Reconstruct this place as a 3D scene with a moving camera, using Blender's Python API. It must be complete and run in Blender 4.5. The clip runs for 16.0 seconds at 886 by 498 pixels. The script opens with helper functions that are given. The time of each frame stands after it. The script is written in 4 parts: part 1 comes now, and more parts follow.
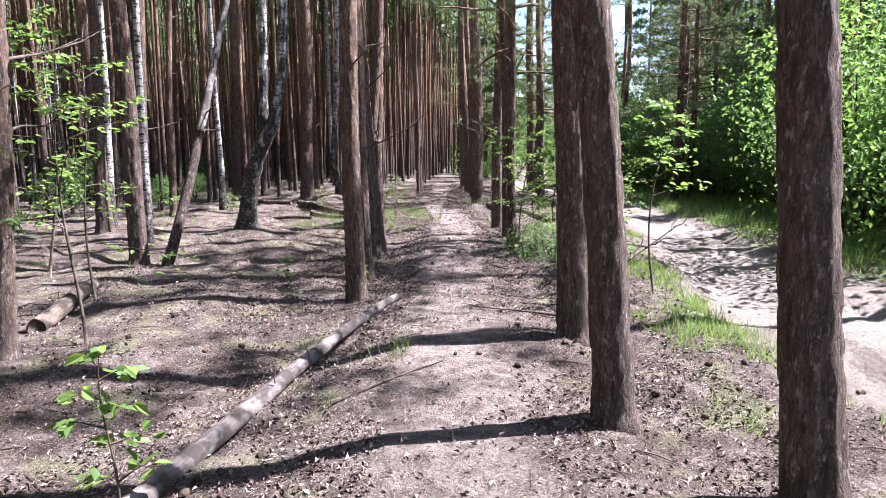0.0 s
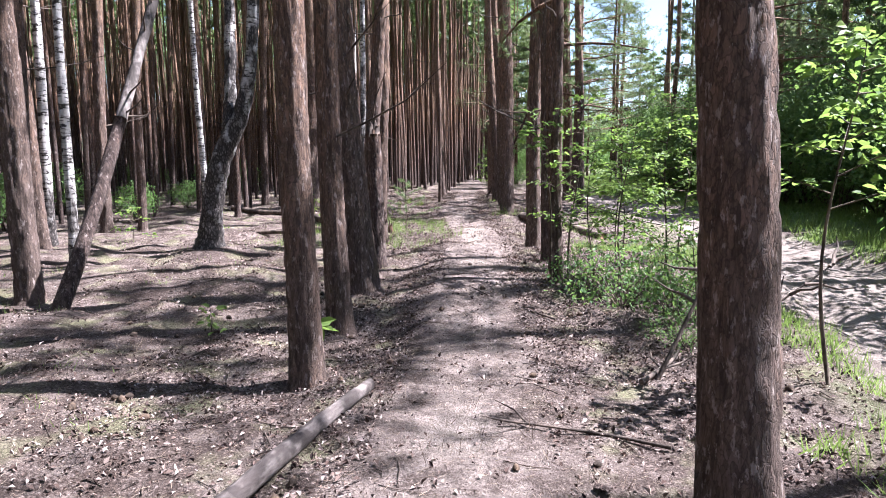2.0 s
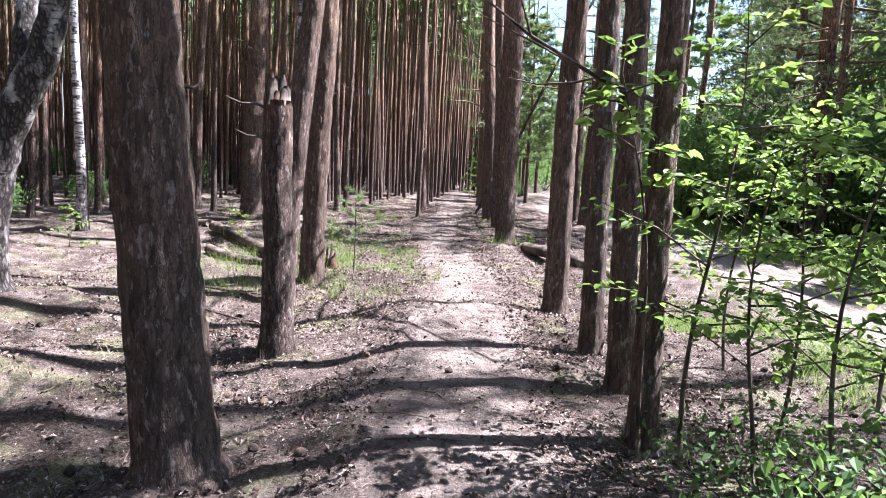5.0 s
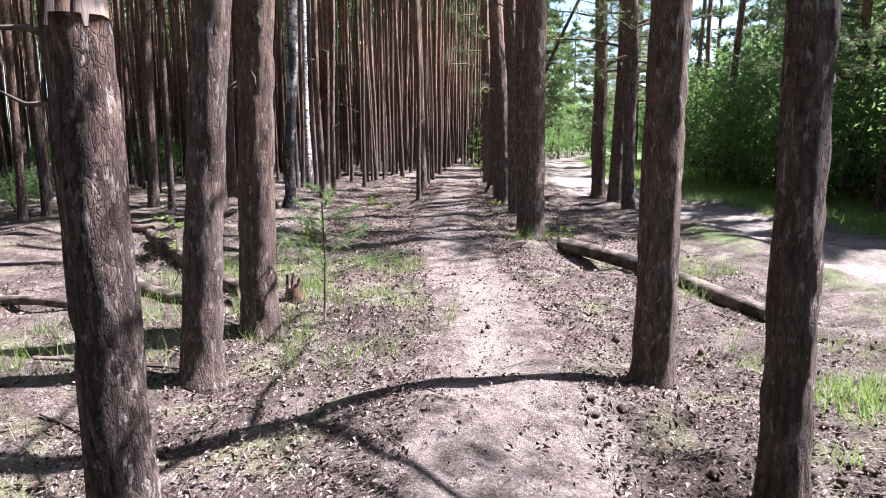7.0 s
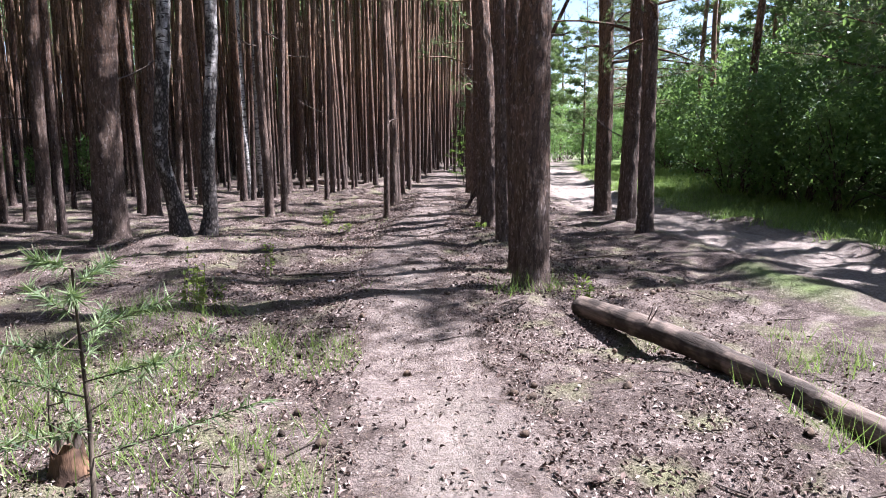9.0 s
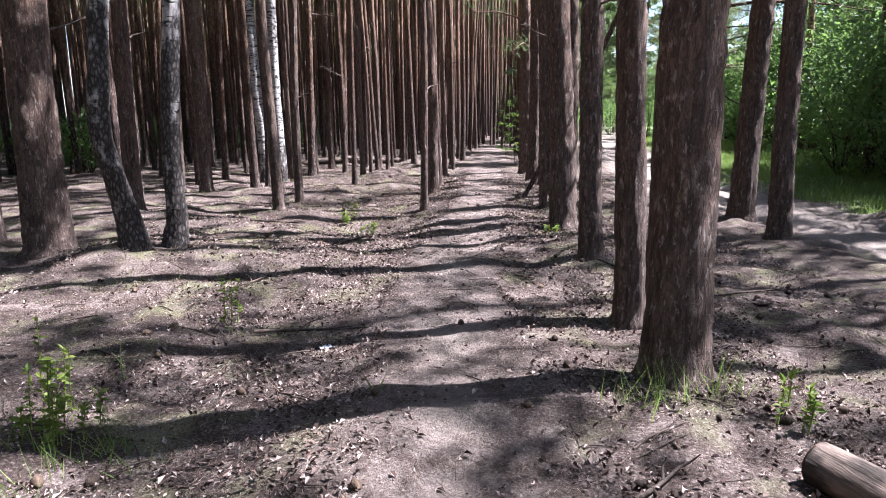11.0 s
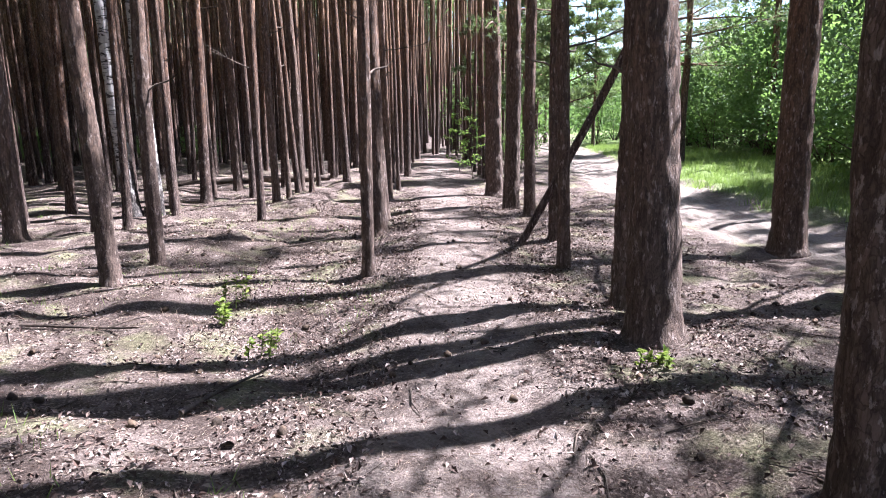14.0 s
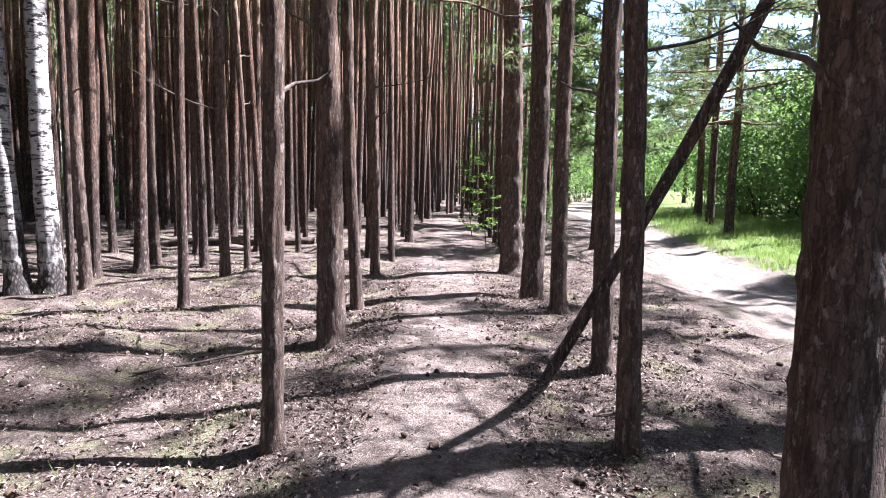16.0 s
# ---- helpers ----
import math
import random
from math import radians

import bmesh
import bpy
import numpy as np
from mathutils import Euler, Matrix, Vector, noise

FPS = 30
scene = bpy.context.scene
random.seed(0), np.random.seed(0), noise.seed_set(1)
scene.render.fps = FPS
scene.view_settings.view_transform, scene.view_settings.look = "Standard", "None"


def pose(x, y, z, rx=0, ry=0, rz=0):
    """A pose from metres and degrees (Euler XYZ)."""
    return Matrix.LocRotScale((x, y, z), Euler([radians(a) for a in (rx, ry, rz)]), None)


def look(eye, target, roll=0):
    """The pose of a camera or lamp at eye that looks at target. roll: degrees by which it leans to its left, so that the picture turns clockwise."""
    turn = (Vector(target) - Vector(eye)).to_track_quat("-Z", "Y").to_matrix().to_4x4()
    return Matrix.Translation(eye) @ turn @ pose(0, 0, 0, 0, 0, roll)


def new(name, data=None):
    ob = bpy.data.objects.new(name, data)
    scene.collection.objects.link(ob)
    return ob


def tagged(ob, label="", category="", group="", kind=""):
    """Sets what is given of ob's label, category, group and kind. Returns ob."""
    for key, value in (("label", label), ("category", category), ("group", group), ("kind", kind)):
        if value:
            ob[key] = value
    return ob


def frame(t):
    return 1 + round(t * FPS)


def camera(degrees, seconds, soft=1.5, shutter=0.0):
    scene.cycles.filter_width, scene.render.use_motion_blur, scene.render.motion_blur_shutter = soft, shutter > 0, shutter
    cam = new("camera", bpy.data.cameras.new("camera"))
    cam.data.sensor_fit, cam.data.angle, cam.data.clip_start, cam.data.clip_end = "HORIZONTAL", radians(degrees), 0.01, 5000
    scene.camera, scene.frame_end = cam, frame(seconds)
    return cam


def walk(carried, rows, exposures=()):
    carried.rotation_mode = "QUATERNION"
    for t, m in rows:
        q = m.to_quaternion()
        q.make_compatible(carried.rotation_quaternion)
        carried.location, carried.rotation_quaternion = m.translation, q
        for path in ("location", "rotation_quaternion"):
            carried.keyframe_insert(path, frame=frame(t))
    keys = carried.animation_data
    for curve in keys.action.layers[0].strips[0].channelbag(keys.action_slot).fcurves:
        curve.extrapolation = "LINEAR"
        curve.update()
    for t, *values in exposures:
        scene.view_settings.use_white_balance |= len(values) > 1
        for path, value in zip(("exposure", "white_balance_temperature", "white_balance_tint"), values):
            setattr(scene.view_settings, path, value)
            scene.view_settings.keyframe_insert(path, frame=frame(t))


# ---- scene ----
cam = camera(69.0, 16.0, soft=1.0)
PATH = [
    (0.0, (0.000, -0.000, 1.635), (0.034, 4.946, 0.903), -0.18),
    (0.5, (0.046, 0.839, 1.550), (-0.098, 5.772, 0.750), 1.31),
    (1.0, (0.147, 1.661, 1.512), (0.136, 6.631, 0.965), 1.09),
    (1.5, (0.166, 2.426, 1.461), (-0.046, 7.407, 1.076), 0.73),
    (2.0, (0.160, 3.227, 1.466), (-0.025, 8.178, 0.794), -0.45),
    (2.5, (0.125, 4.035, 1.519), (-0.197, 8.983, 0.879), -0.36),
    (3.0, (0.083, 4.824, 1.547), (0.087, 9.762, 0.762), -0.78),
    (3.5, (0.059, 5.593, 1.541), (0.067, 10.519, 0.686), -0.01),
    (4.0, (0.054, 6.343, 1.511), (0.095, 11.304, 0.888), 1.25),
    (4.5, (0.118, 7.088, 1.437), (0.206, 12.056, 0.873), -0.27),
    (5.0, (0.162, 7.855, 1.410), (0.115, 12.818, 0.802), 2.96),
    (5.2, (0.169, 8.139, 1.413), (0.112, 13.111, 0.891), 1.28),
    (7.3, (0.005, 11.217, 1.474), (-0.042, 16.146, 0.637), -0.18),
    (7.5, (-0.001, 11.527, 1.474), (0.108, 16.465, 0.700), 0.47),
    (8.0, (0.060, 12.292, 1.455), (0.355, 17.233, 0.751), -0.36),
    (8.5, (0.152, 13.077, 1.464), (0.049, 18.016, 0.693), 0.57),
    (9.0, (0.257, 13.842, 1.510), (0.300, 18.778, 0.715), 0.12),
    (9.2, (0.287, 14.148, 1.494), (0.275, 19.073, 0.630), 0.24),
    (11.3, (0.073, 17.316, 1.528), (-0.228, 22.206, 0.527), -0.51),
    (11.5, (0.048, 17.613, 1.503), (-0.202, 22.529, 0.626), -1.23),
    (12.0, (-0.072, 18.380, 1.510), (-0.417, 23.302, 0.701), 0.34),
    (12.5, (-0.222, 19.150, 1.482), (-0.307, 24.093, 0.738), 0.65),
    (13.0, (-0.360, 19.908, 1.520), (-0.482, 24.840, 0.708), -0.98),
    (13.5, (-0.423, 20.685, 1.508), (-0.208, 25.609, 0.667), -1.85),
    (14.0, (-0.398, 21.470, 1.504), (-0.167, 26.371, 0.545), -0.49),
    (14.5, (-0.301, 22.213, 1.477), (-0.064, 27.115, 0.518), 1.64),
    (15.0, (-0.154, 22.975, 1.482), (0.072, 27.920, 0.773), 1.11),
    (15.5, (-0.047, 23.746, 1.514), (-0.014, 28.724, 1.041), 3.09),
    (16.0, (0.049, 24.539, 1.521), (0.131, 29.509, 0.982), 1.11),
]
walk(cam, [(t, look(eye, target, roll)) for t, eye, target, roll in PATH],
     [(t, stops, 5800.0, 19.0) for t, stops in ((0.0, 2.65), (2.0, 2.7), (4.0, 2.85), (5.2, 2.9), (7.3, 2.6), (9.2, 2.5), (12.0, 2.75), (14.0, 2.95), (16.0, 2.9))])

# ---------------------------------------------------------------- light
SUN_EL, SUN_AZ = radians(56), math.atan2(0.956, 0.29)      # azimuth clockwise from +y
world = bpy.data.worlds.new("sky")
scene.world = world
world.use_nodes = True
wn = world.node_tree.nodes
sky = wn.new("ShaderNodeTexSky")
sky.sky_type, sky.sun_disc = "NISHITA", False
sky.sun_elevation, sky.sun_rotation = SUN_EL, SUN_AZ
wn["Background"].inputs["Strength"].default_value = 0.05
world.node_tree.links.new(sky.outputs[0], wn["Background"].inputs[0])
sun = new("sun", bpy.data.lights.new("sun", "SUN"))
sun.data.energy, sun.data.angle, sun.data.color = 5.0, radians(0.53), (1.0, 0.965, 0.92)
sun.matrix_basis = look((math.sin(SUN_AZ) * 40, math.cos(SUN_AZ) * 40, 40 * math.tan(SUN_EL)), (0, 0, 0))

rng = np.random.default_rng(7)


# ---------------------------------------------------------------- materials
class Nodes:
    """A few short hands for building a node material."""

    def __init__(self, name, rough=0.9):
        self.mat = bpy.data.materials.new(name)
        self.mat.use_nodes = True
        self.t = self.mat.node_tree
        self.bsdf = self.t.nodes["Principled BSDF"]
        self.bsdf.inputs["Roughness"].default_value = rough
        self.bsdf.inputs["Specular IOR Level"].default_value = 0.25

    def add(self, kind, **values):
        n = self.t.nodes.new(kind)
        for key, v in values.items():
            if isinstance(v, bpy.types.NodeSocket):
                self.t.links.new(v, n.inputs[key])
            else:
                n.inputs[key].default_value = v
        return n

    def coords(self, scale=(1, 1, 1), kind="Object"):
        c = self.t.nodes.new("ShaderNodeTexCoord")
        m = self.t.nodes.new("ShaderNodeMapping")
        m.inputs["Scale"].default_value = scale
        self.t.links.new(c.outputs[kind], m.inputs["Vector"])
        return m.outputs[0]

    def noise(self, vec, scale, detail=4.0, rough=0.6):
        return self.add("ShaderNodeTexNoise", Vector=vec, Scale=scale, Detail=detail, Roughness=rough).outputs["Fac"]

    def cells(self, vec, scale, feature="F1"):
        n = self.add("ShaderNodeTexVoronoi", Vector=vec, Scale=scale)
        n.feature = feature
        return n

    def ramp(self, fac, stops):
        r = self.t.nodes.new("ShaderNodeValToRGB")
        self.t.links.new(fac, r.inputs[0])
        el = r.color_ramp.elements
        while len(el) < len(stops):
            el.new(0.5)
        for e, (at, c) in zip(el, stops):
            e.position, e.color = at, ((*c, 1) if not isinstance(c, (int, float)) else (c, c, c, 1))
        return r.outputs[0]

    def mix(self, fac, a, b, how="MIX"):
        m = self.t.nodes.new("ShaderNodeMix")
        m.data_type, m.blend_type = "RGBA", how
        for s, v in ((m.inputs[0], fac), (m.inputs[6], a), (m.inputs[7], b)):
            if isinstance(v, bpy.types.NodeSocket):
                self.t.links.new(v, s)
            else:
                s.default_value = v if isinstance(v, (int, float)) else (*v, 1)
        return m.outputs[2]

    def math(self, how, a, b=0.0):
        m = self.t.nodes.new("ShaderNodeMath")
        m.operation = how
        for s, v in ((m.inputs[0], a), (m.inputs[1], b)):
            if isinstance(v, bpy.types.NodeSocket):
                self.t.links.new(v, s)
            else:
                s.default_value = v
        return m.outputs[0]

    def attr(self, name):
        n = self.t.nodes.new("ShaderNodeAttribute")
        n.attribute_name = name
        return n.outputs["Fac"]

    def done(self, colour, height=None, strength=0.5, distance=0.02):
        if isinstance(colour, bpy.types.NodeSocket):
            self.t.links.new(colour, self.bsdf.inputs["Base Color"])
        else:
            self.bsdf.inputs["Base Color"].default_value = (*colour, 1)
        if height is not None:
            b = self.add("ShaderNodeBump", Height=height, Strength=strength, Distance=distance)
            self.t.links.new(b.outputs[0], self.bsdf.inputs["Normal"])
        return self.mat


def pine_bark():
    n = Nodes("pine_bark", 0.9)
    warp = n.add("ShaderNodeTexNoise", Vector=n.coords((1, 1, 0.5)), Scale=14.0, Detail=4.0).outputs["Color"]
    v = n.mix(0.10, n.coords((1, 1, 0.26)), warp, "ADD")
    plate = n.cells(v, 46)
    edge = n.cells(v, 46, "DISTANCE_TO_EDGE").outputs["Distance"]
    fine = n.noise(n.coords((1, 1, 0.35)), 95, 6, 0.75)
    streak = n.noise(n.coords((1, 1, 0.14)), 30, 5, 0.65)
    broad = n.noise(n.coords((1, 1, 0.5)), 3.5, 3)
    crack = n.ramp(edge, [(0.0, 0.0), (0.10, 1.0)])
    tone = n.math("ADD", n.math("MULTIPLY", fine, 0.65), n.math("MULTIPLY", plate.outputs["Color"], 0.35))
    grey = n.ramp(tone, [(0.36, (0.020, 0.0125, 0.0105)), (0.68, (0.130, 0.092, 0.079))])
    warm = n.ramp(tone, [(0.36, (0.036, 0.018, 0.012)), (0.68, (0.235, 0.125, 0.072))])
    sep = n.t.nodes.new("ShaderNodeSeparateXYZ")
    n.t.links.new(n.coords(), sep.inputs[0])
    own = n.t.nodes.new("ShaderNodeObjectInfo").outputs["Random"]
    high = n.math("ADD", n.math("MULTIPLY", sep.outputs[2], 0.13), n.math("ADD", n.math("MULTIPLY", broad, 0.6), n.math("MULTIPLY", own, 0.25)))
    body = n.mix(n.ramp(high, [(0.50, 0.0), (0.95, 1.0)]), grey, warm)
    # upper bark: truly paler orange, lightened further to look sunlit
    young = n.ramp(tone, [(0.36, (0.10, 0.052, 0.032)), (0.68, (0.40, 0.25, 0.155))])
    body = n.mix(n.ramp(high, [(0.95, 0.0), (1.5, 1.0)]), body, young)
    isle = n.t.nodes.new("ShaderNodeNewGeometry").outputs["Random Per Island"]
    body = n.mix(n.ramp(isle, [(0.0, 0.4), (0.5, 0.0)]), body, (0.022, 0.015, 0.013))
    body = n.mix(n.ramp(isle, [(0.6, 0.0), (1.0, 0.4)]), body, (0.17, 0.125, 0.10))
    body = n.mix(n.ramp(streak, [(0.36, 0.7), (0.54, 0.0)]), body, (0.022, 0.014, 0.011))
    col = n.mix(n.math("ADD", n.math("MULTIPLY", crack, 0.55), 0.45), (0.022, 0.014, 0.011), body)
    flake = n.ramp(n.noise(n.coords((1, 1, 0.35)), 30, 5, 0.7), [(0.57, 0.0), (0.63, 1.0)])
    col = n.mix(n.math("MULTIPLY", flake, 0.5), col, (0.36, 0.30, 0.275))
    height = n.math("ADD", n.math("ADD", n.math("MULTIPLY", crack, 0.3), n.math("MULTIPLY", streak, 1.0)), n.math("MULTIPLY", fine, 0.6))
    return n.done(col, height, 0.8, 0.016)


def birch_bark(name, reach):
    n = Nodes(name, 0.7)
    stripes = n.noise(n.coords((1, 1, 7)), 5, 4, 0.65)
    spots = n.noise(n.coords((1, 1, 2.2)), 7, 3)
    white = n.ramp(n.noise(n.coords(), 12, 4), [(0.3, (0.30, 0.275, 0.26)), (0.7, (0.52, 0.50, 0.48))])
    dark = n.math("MAXIMUM", n.ramp(stripes, [(0.55, 0.0), (0.61, 1.0)]), n.ramp(spots, [(0.55, 0.0), (0.60, 1.0)]))
    sep = n.t.nodes.new("ShaderNodeSeparateXYZ")
    n.t.links.new(n.coords(), sep.inputs[0])
    low = n.math("SUBTRACT", n.math("MULTIPLY", n.noise(n.coords((1, 1, 0.5)), 6, 4), 2.0), n.math("MULTIPLY", sep.outputs[2], reach))
    dark = n.math("MAXIMUM", dark, n.ramp(low, [(0.5, 0.0), (0.8, 1.0)]))
    fine = n.noise(n.coords((1, 1, 0.4)), 55, 4, 0.7)
    rift = n.ramp(n.cells(n.coords((1, 1, 0.45)), 26, "DISTANCE_TO_EDGE").outputs["Distance"], [(0.0, 0.0), (0.25, 1.0)])
    black = n.ramp(n.math("MULTIPLY", fine, n.math("ADD", n.math("MULTIPLY", rift, 0.7), 0.4)), [(0.2, (0.012, 0.010, 0.009)), (0.5, (0.055, 0.046, 0.042)), (0.70, (0.17, 0.15, 0.14))])
    return n.done(n.mix(dark, white, black), n.math("ADD", n.math("MULTIPLY", dark, -0.4), fine), 0.7, 0.012)


def wood(name, lo, hi, rough=0.85, along=(1, 1, 0.12)):
    n = Nodes(name, rough)
    g = n.noise(n.coords(along), 38, 5, 0.65)
    s = n.noise(n.coords(), 4, 3)
    col = n.mix(n.ramp(s, [(0.44, 0.0), (0.56, 0.85)]), n.ramp(g, [(0.28, lo), (0.7, hi)]), tuple(0.35 * c for c in lo))
    return n.done(col, g, 0.8, 0.012)


def leaf_material(name, a, b, glow=0.5):
    """Green of two shades, leaf by leaf, which lets light through."""
    n = Nodes(name, 0.55)
    r = n.t.nodes.new("ShaderNodeNewGeometry").outputs["Random Per Island"]
    col = n.ramp(r, [(0.0, a), (1.0, b)])
    n.done(col)
    tr = n.add("ShaderNodeBsdfTranslucent", Color=n.mix(0.25, col, (0.40, 0.60, 0.10)))
    m = n.add("ShaderNodeMixShader", Fac=glow)
    n.t.links.new(n.bsdf.outputs[0], m.inputs[1])
    n.t.links.new(tr.outputs[0], m.inputs[2])
    n.t.links.new(m.outputs[0], n.t.nodes["Material Output"].inputs[0])
    return n.mat


def litter_material(name, stops, rough=0.85):
    n = Nodes(name, rough)
    r = n.t.nodes.new("ShaderNodeNewGeometry").outputs["Random Per Island"]
    return n.done(n.ramp(r, stops))


def ground_material():
    n = Nodes("forest_floor", 0.95)
    v = n.coords()
    fine = n.noise(v, 70, 6, 0.75)
    chips = n.cells(v, 42)
    mid = n.noise(v, 7, 5, 0.65)
    broad = n.noise(v, 0.7, 4)
    litter = n.ramp(fine, [(0.32, (0.020, 0.011, 0.009)), (0.46, (0.126, 0.087, 0.075)), (0.62, (0.356, 0.292, 0.260))])
    litter = n.mix(n.ramp(chips.outputs["Distance"], [(0.15, 0.0), (0.5, 0.7)]), litter, (0.030, 0.018, 0.014))
    scrap = n.cells(n.mix(0.05, n.coords((1, 1.5, 1)), n.add("ShaderNodeTexNoise", Vector=v, Scale=14.0).outputs["Color"], "ADD"), 21)
    pale = n.ramp(n.math("MULTIPLY", scrap.outputs["Distance"], n.math("ADD", mid, 0.45)), [(0.12, 1.0), (0.26, 0.0)])
    litter = n.mix(n.math("MULTIPLY", pale, 0.6), litter, (0.294, 0.227, 0.196))
    litter = n.mix(n.ramp(mid, [(0.45, 0.0), (0.68, 0.55)]), litter, (0.050, 0.032, 0.025))
    tone = n.noise(v, 3.1, 5, 0.7)
    litter = n.mix(n.ramp(tone, [(0.36, 0.75), (0.52, 0.0)]), litter, n.ramp(fine, [(0.35, (0.015, 0.009, 0.006)), (0.68, (0.069, 0.045, 0.036))]))
    litter = n.mix(n.ramp(tone, [(0.5, 0.0), (0.68, 0.55)]), litter, n.ramp(fine, [(0.3, (0.137, 0.099, 0.086)), (0.62, (0.367, 0.304, 0.270))]))
    moss = n.ramp(n.noise(v, 1.9, 4), [(0.52, 0.0), (0.68, 0.75)])
    green = n.ramp(fine, [(0.3, (0.037, 0.042, 0.018)), (0.7, (0.304, 0.294, 0.162))])
    litter = n.mix(n.math("MULTIPLY", moss, n.attr("moss")), litter, green)
    trod = n.ramp(n.noise(v, 38, 5, 0.7), [(0.3, (0.133, 0.099, 0.086)), (0.7, (0.367, 0.309, 0.276))])
    trod = n.mix(n.ramp(mid, [(0.40, 0.1), (0.60, 0.85)]), trod, litter)
    col = n.mix(n.attr("trod"), litter, trod)
    sand = n.ramp(n.noise(v, 24, 5, 0.7), [(0.3, (0.144, 0.114, 0.096)), (0.7, (0.326, 0.277, 0.242))])
    rut = n.ramp(n.noise(n.coords((1, 0.22, 1)), 3.0, 6, 0.7), [(0.52, 0.0), (0.66, 0.8)])
    sand = n.mix(rut, sand, n.ramp(fine, [(0.35, (0.022, 0.015, 0.011)), (0.7, (0.130, 0.099, 0.078))]))
    col = n.mix(n.attr("sand"), col, sand)
    turf = n.ramp(fine, [(0.3, (0.05, 0.085, 0.02)), (0.7, (0.18, 0.24, 0.07))])
    col = n.mix(n.attr("turf"), col, turf)
    col = n.mix(n.ramp(broad, [(0.35, 0.25), (0.6, 0.0)]), col, (0.032, 0.022, 0.016))
    tufts = n.noise(n.coords((1, 0.7, 1)), 19, 5, 0.7)
    height = n.math("ADD", n.math("ADD", n.math("MULTIPLY", fine, 0.6), n.math("MULTIPLY", tufts, 0.9)), n.math("MULTIPLY", mid, n.math("SUBTRACT", 1.1, n.attr("sand"))))
    return n.done(col, height, 1.0, 0.05)


BARK, BIRCH, OLDBIRCH = pine_bark(), birch_bark("birch_bark", 0.45), birch_bark("old_birch_bark", 0.085)
GROUND = ground_material()
DEADWOOD = wood("weathered_wood", (0.087, 0.070, 0.061), (0.267, 0.232, 0.217))
OLDLOG = wood("rotting_bark", (0.052, 0.038, 0.029), (0.174, 0.131, 0.107))
RAWWOOD = wood("broken_wood", (0.049, 0.026, 0.017), (0.174, 0.099, 0.058))
LOGBARK = wood("grey_log_bark", (0.075, 0.058, 0.052), (0.215, 0.185, 0.17), 0.9, (1, 1, 0.3))
TWIG = wood("twig_bark", (0.052, 0.038, 0.029), (0.145, 0.110, 0.090))
STEM = wood("young_bark", (0.058, 0.043, 0.032), (0.139, 0.110, 0.081))
LEAF = leaf_material("young_leaves", (0.06, 0.12, 0.03), (0.19, 0.27, 0.07), 0.5)
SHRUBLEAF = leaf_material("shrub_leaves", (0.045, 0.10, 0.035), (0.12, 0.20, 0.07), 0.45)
NEEDLE = leaf_material("pine_needles", (0.05, 0.085, 0.038), (0.16, 0.205, 0.10), 0.3)
PALENEEDLE = leaf_material("pale_pine_needles", (0.10, 0.125, 0.075), (0.24, 0.27, 0.17), 0.35)
DARKNEEDLE = leaf_material("spruce_needles", (0.022, 0.05, 0.02), (0.06, 0.105, 0.04), 0.25)
# lit twin of the shrub leaves: full sun is put into the green
SUNTONELEAF = leaf_material("sun_toned_shrub_leaves", (0.075, 0.16, 0.035), (0.20, 0.32, 0.085), 0.4)
GRASS = leaf_material("grass_blades", (0.07, 0.115, 0.03), (0.20, 0.27, 0.085), 0.45)
HERB = leaf_material("herb_leaves", (0.09, 0.14, 0.03), (0.21, 0.25, 0.055), 0.45)
DRYGRASS = litter_material("dry_grass", [(0.0, (0.10, 0.066, 0.045)), (1.0, (0.34, 0.27, 0.21))])
DEADLEAF = litter_material("dead_leaves", [(0.0, (0.02, 0.012, 0.01)), (0.4, (0.065, 0.04, 0.032)), (0.65, (0.18, 0.13, 0.11)), (1.0, (0.40, 0.33, 0.30))])
CONE = wood("cone_scales", (0.035, 0.023, 0.017), (0.128, 0.087, 0.058))


# ---------------------------------------------------------------- mesh helpers
def mesh_of(name, verts, faces, material, smooth=True):
    me = bpy.data.meshes.new(name)
    me.from_pydata(np.asarray(verts, float).tolist() if not isinstance(verts, list) else verts, [],
                   np.asarray(faces).tolist() if isinstance(faces, np.ndarray) else faces)
    me.materials.append(material)
    me.polygons.foreach_set("use_smooth", [smooth] * len(me.polygons))
    me.update()
    return me


def part(name, me, parent, label="", at=None):
    ob = new(name, me)
    ob.parent = parent
    if at is not None:
        ob.matrix_basis = at
    return tagged(ob, label)


def thing(name, label, category, at, group="", kind=""):
    ob = new(name)
    ob.empty_display_size = 0.2
    ob.matrix_basis = at
    return tagged(ob, label, category, group, kind)


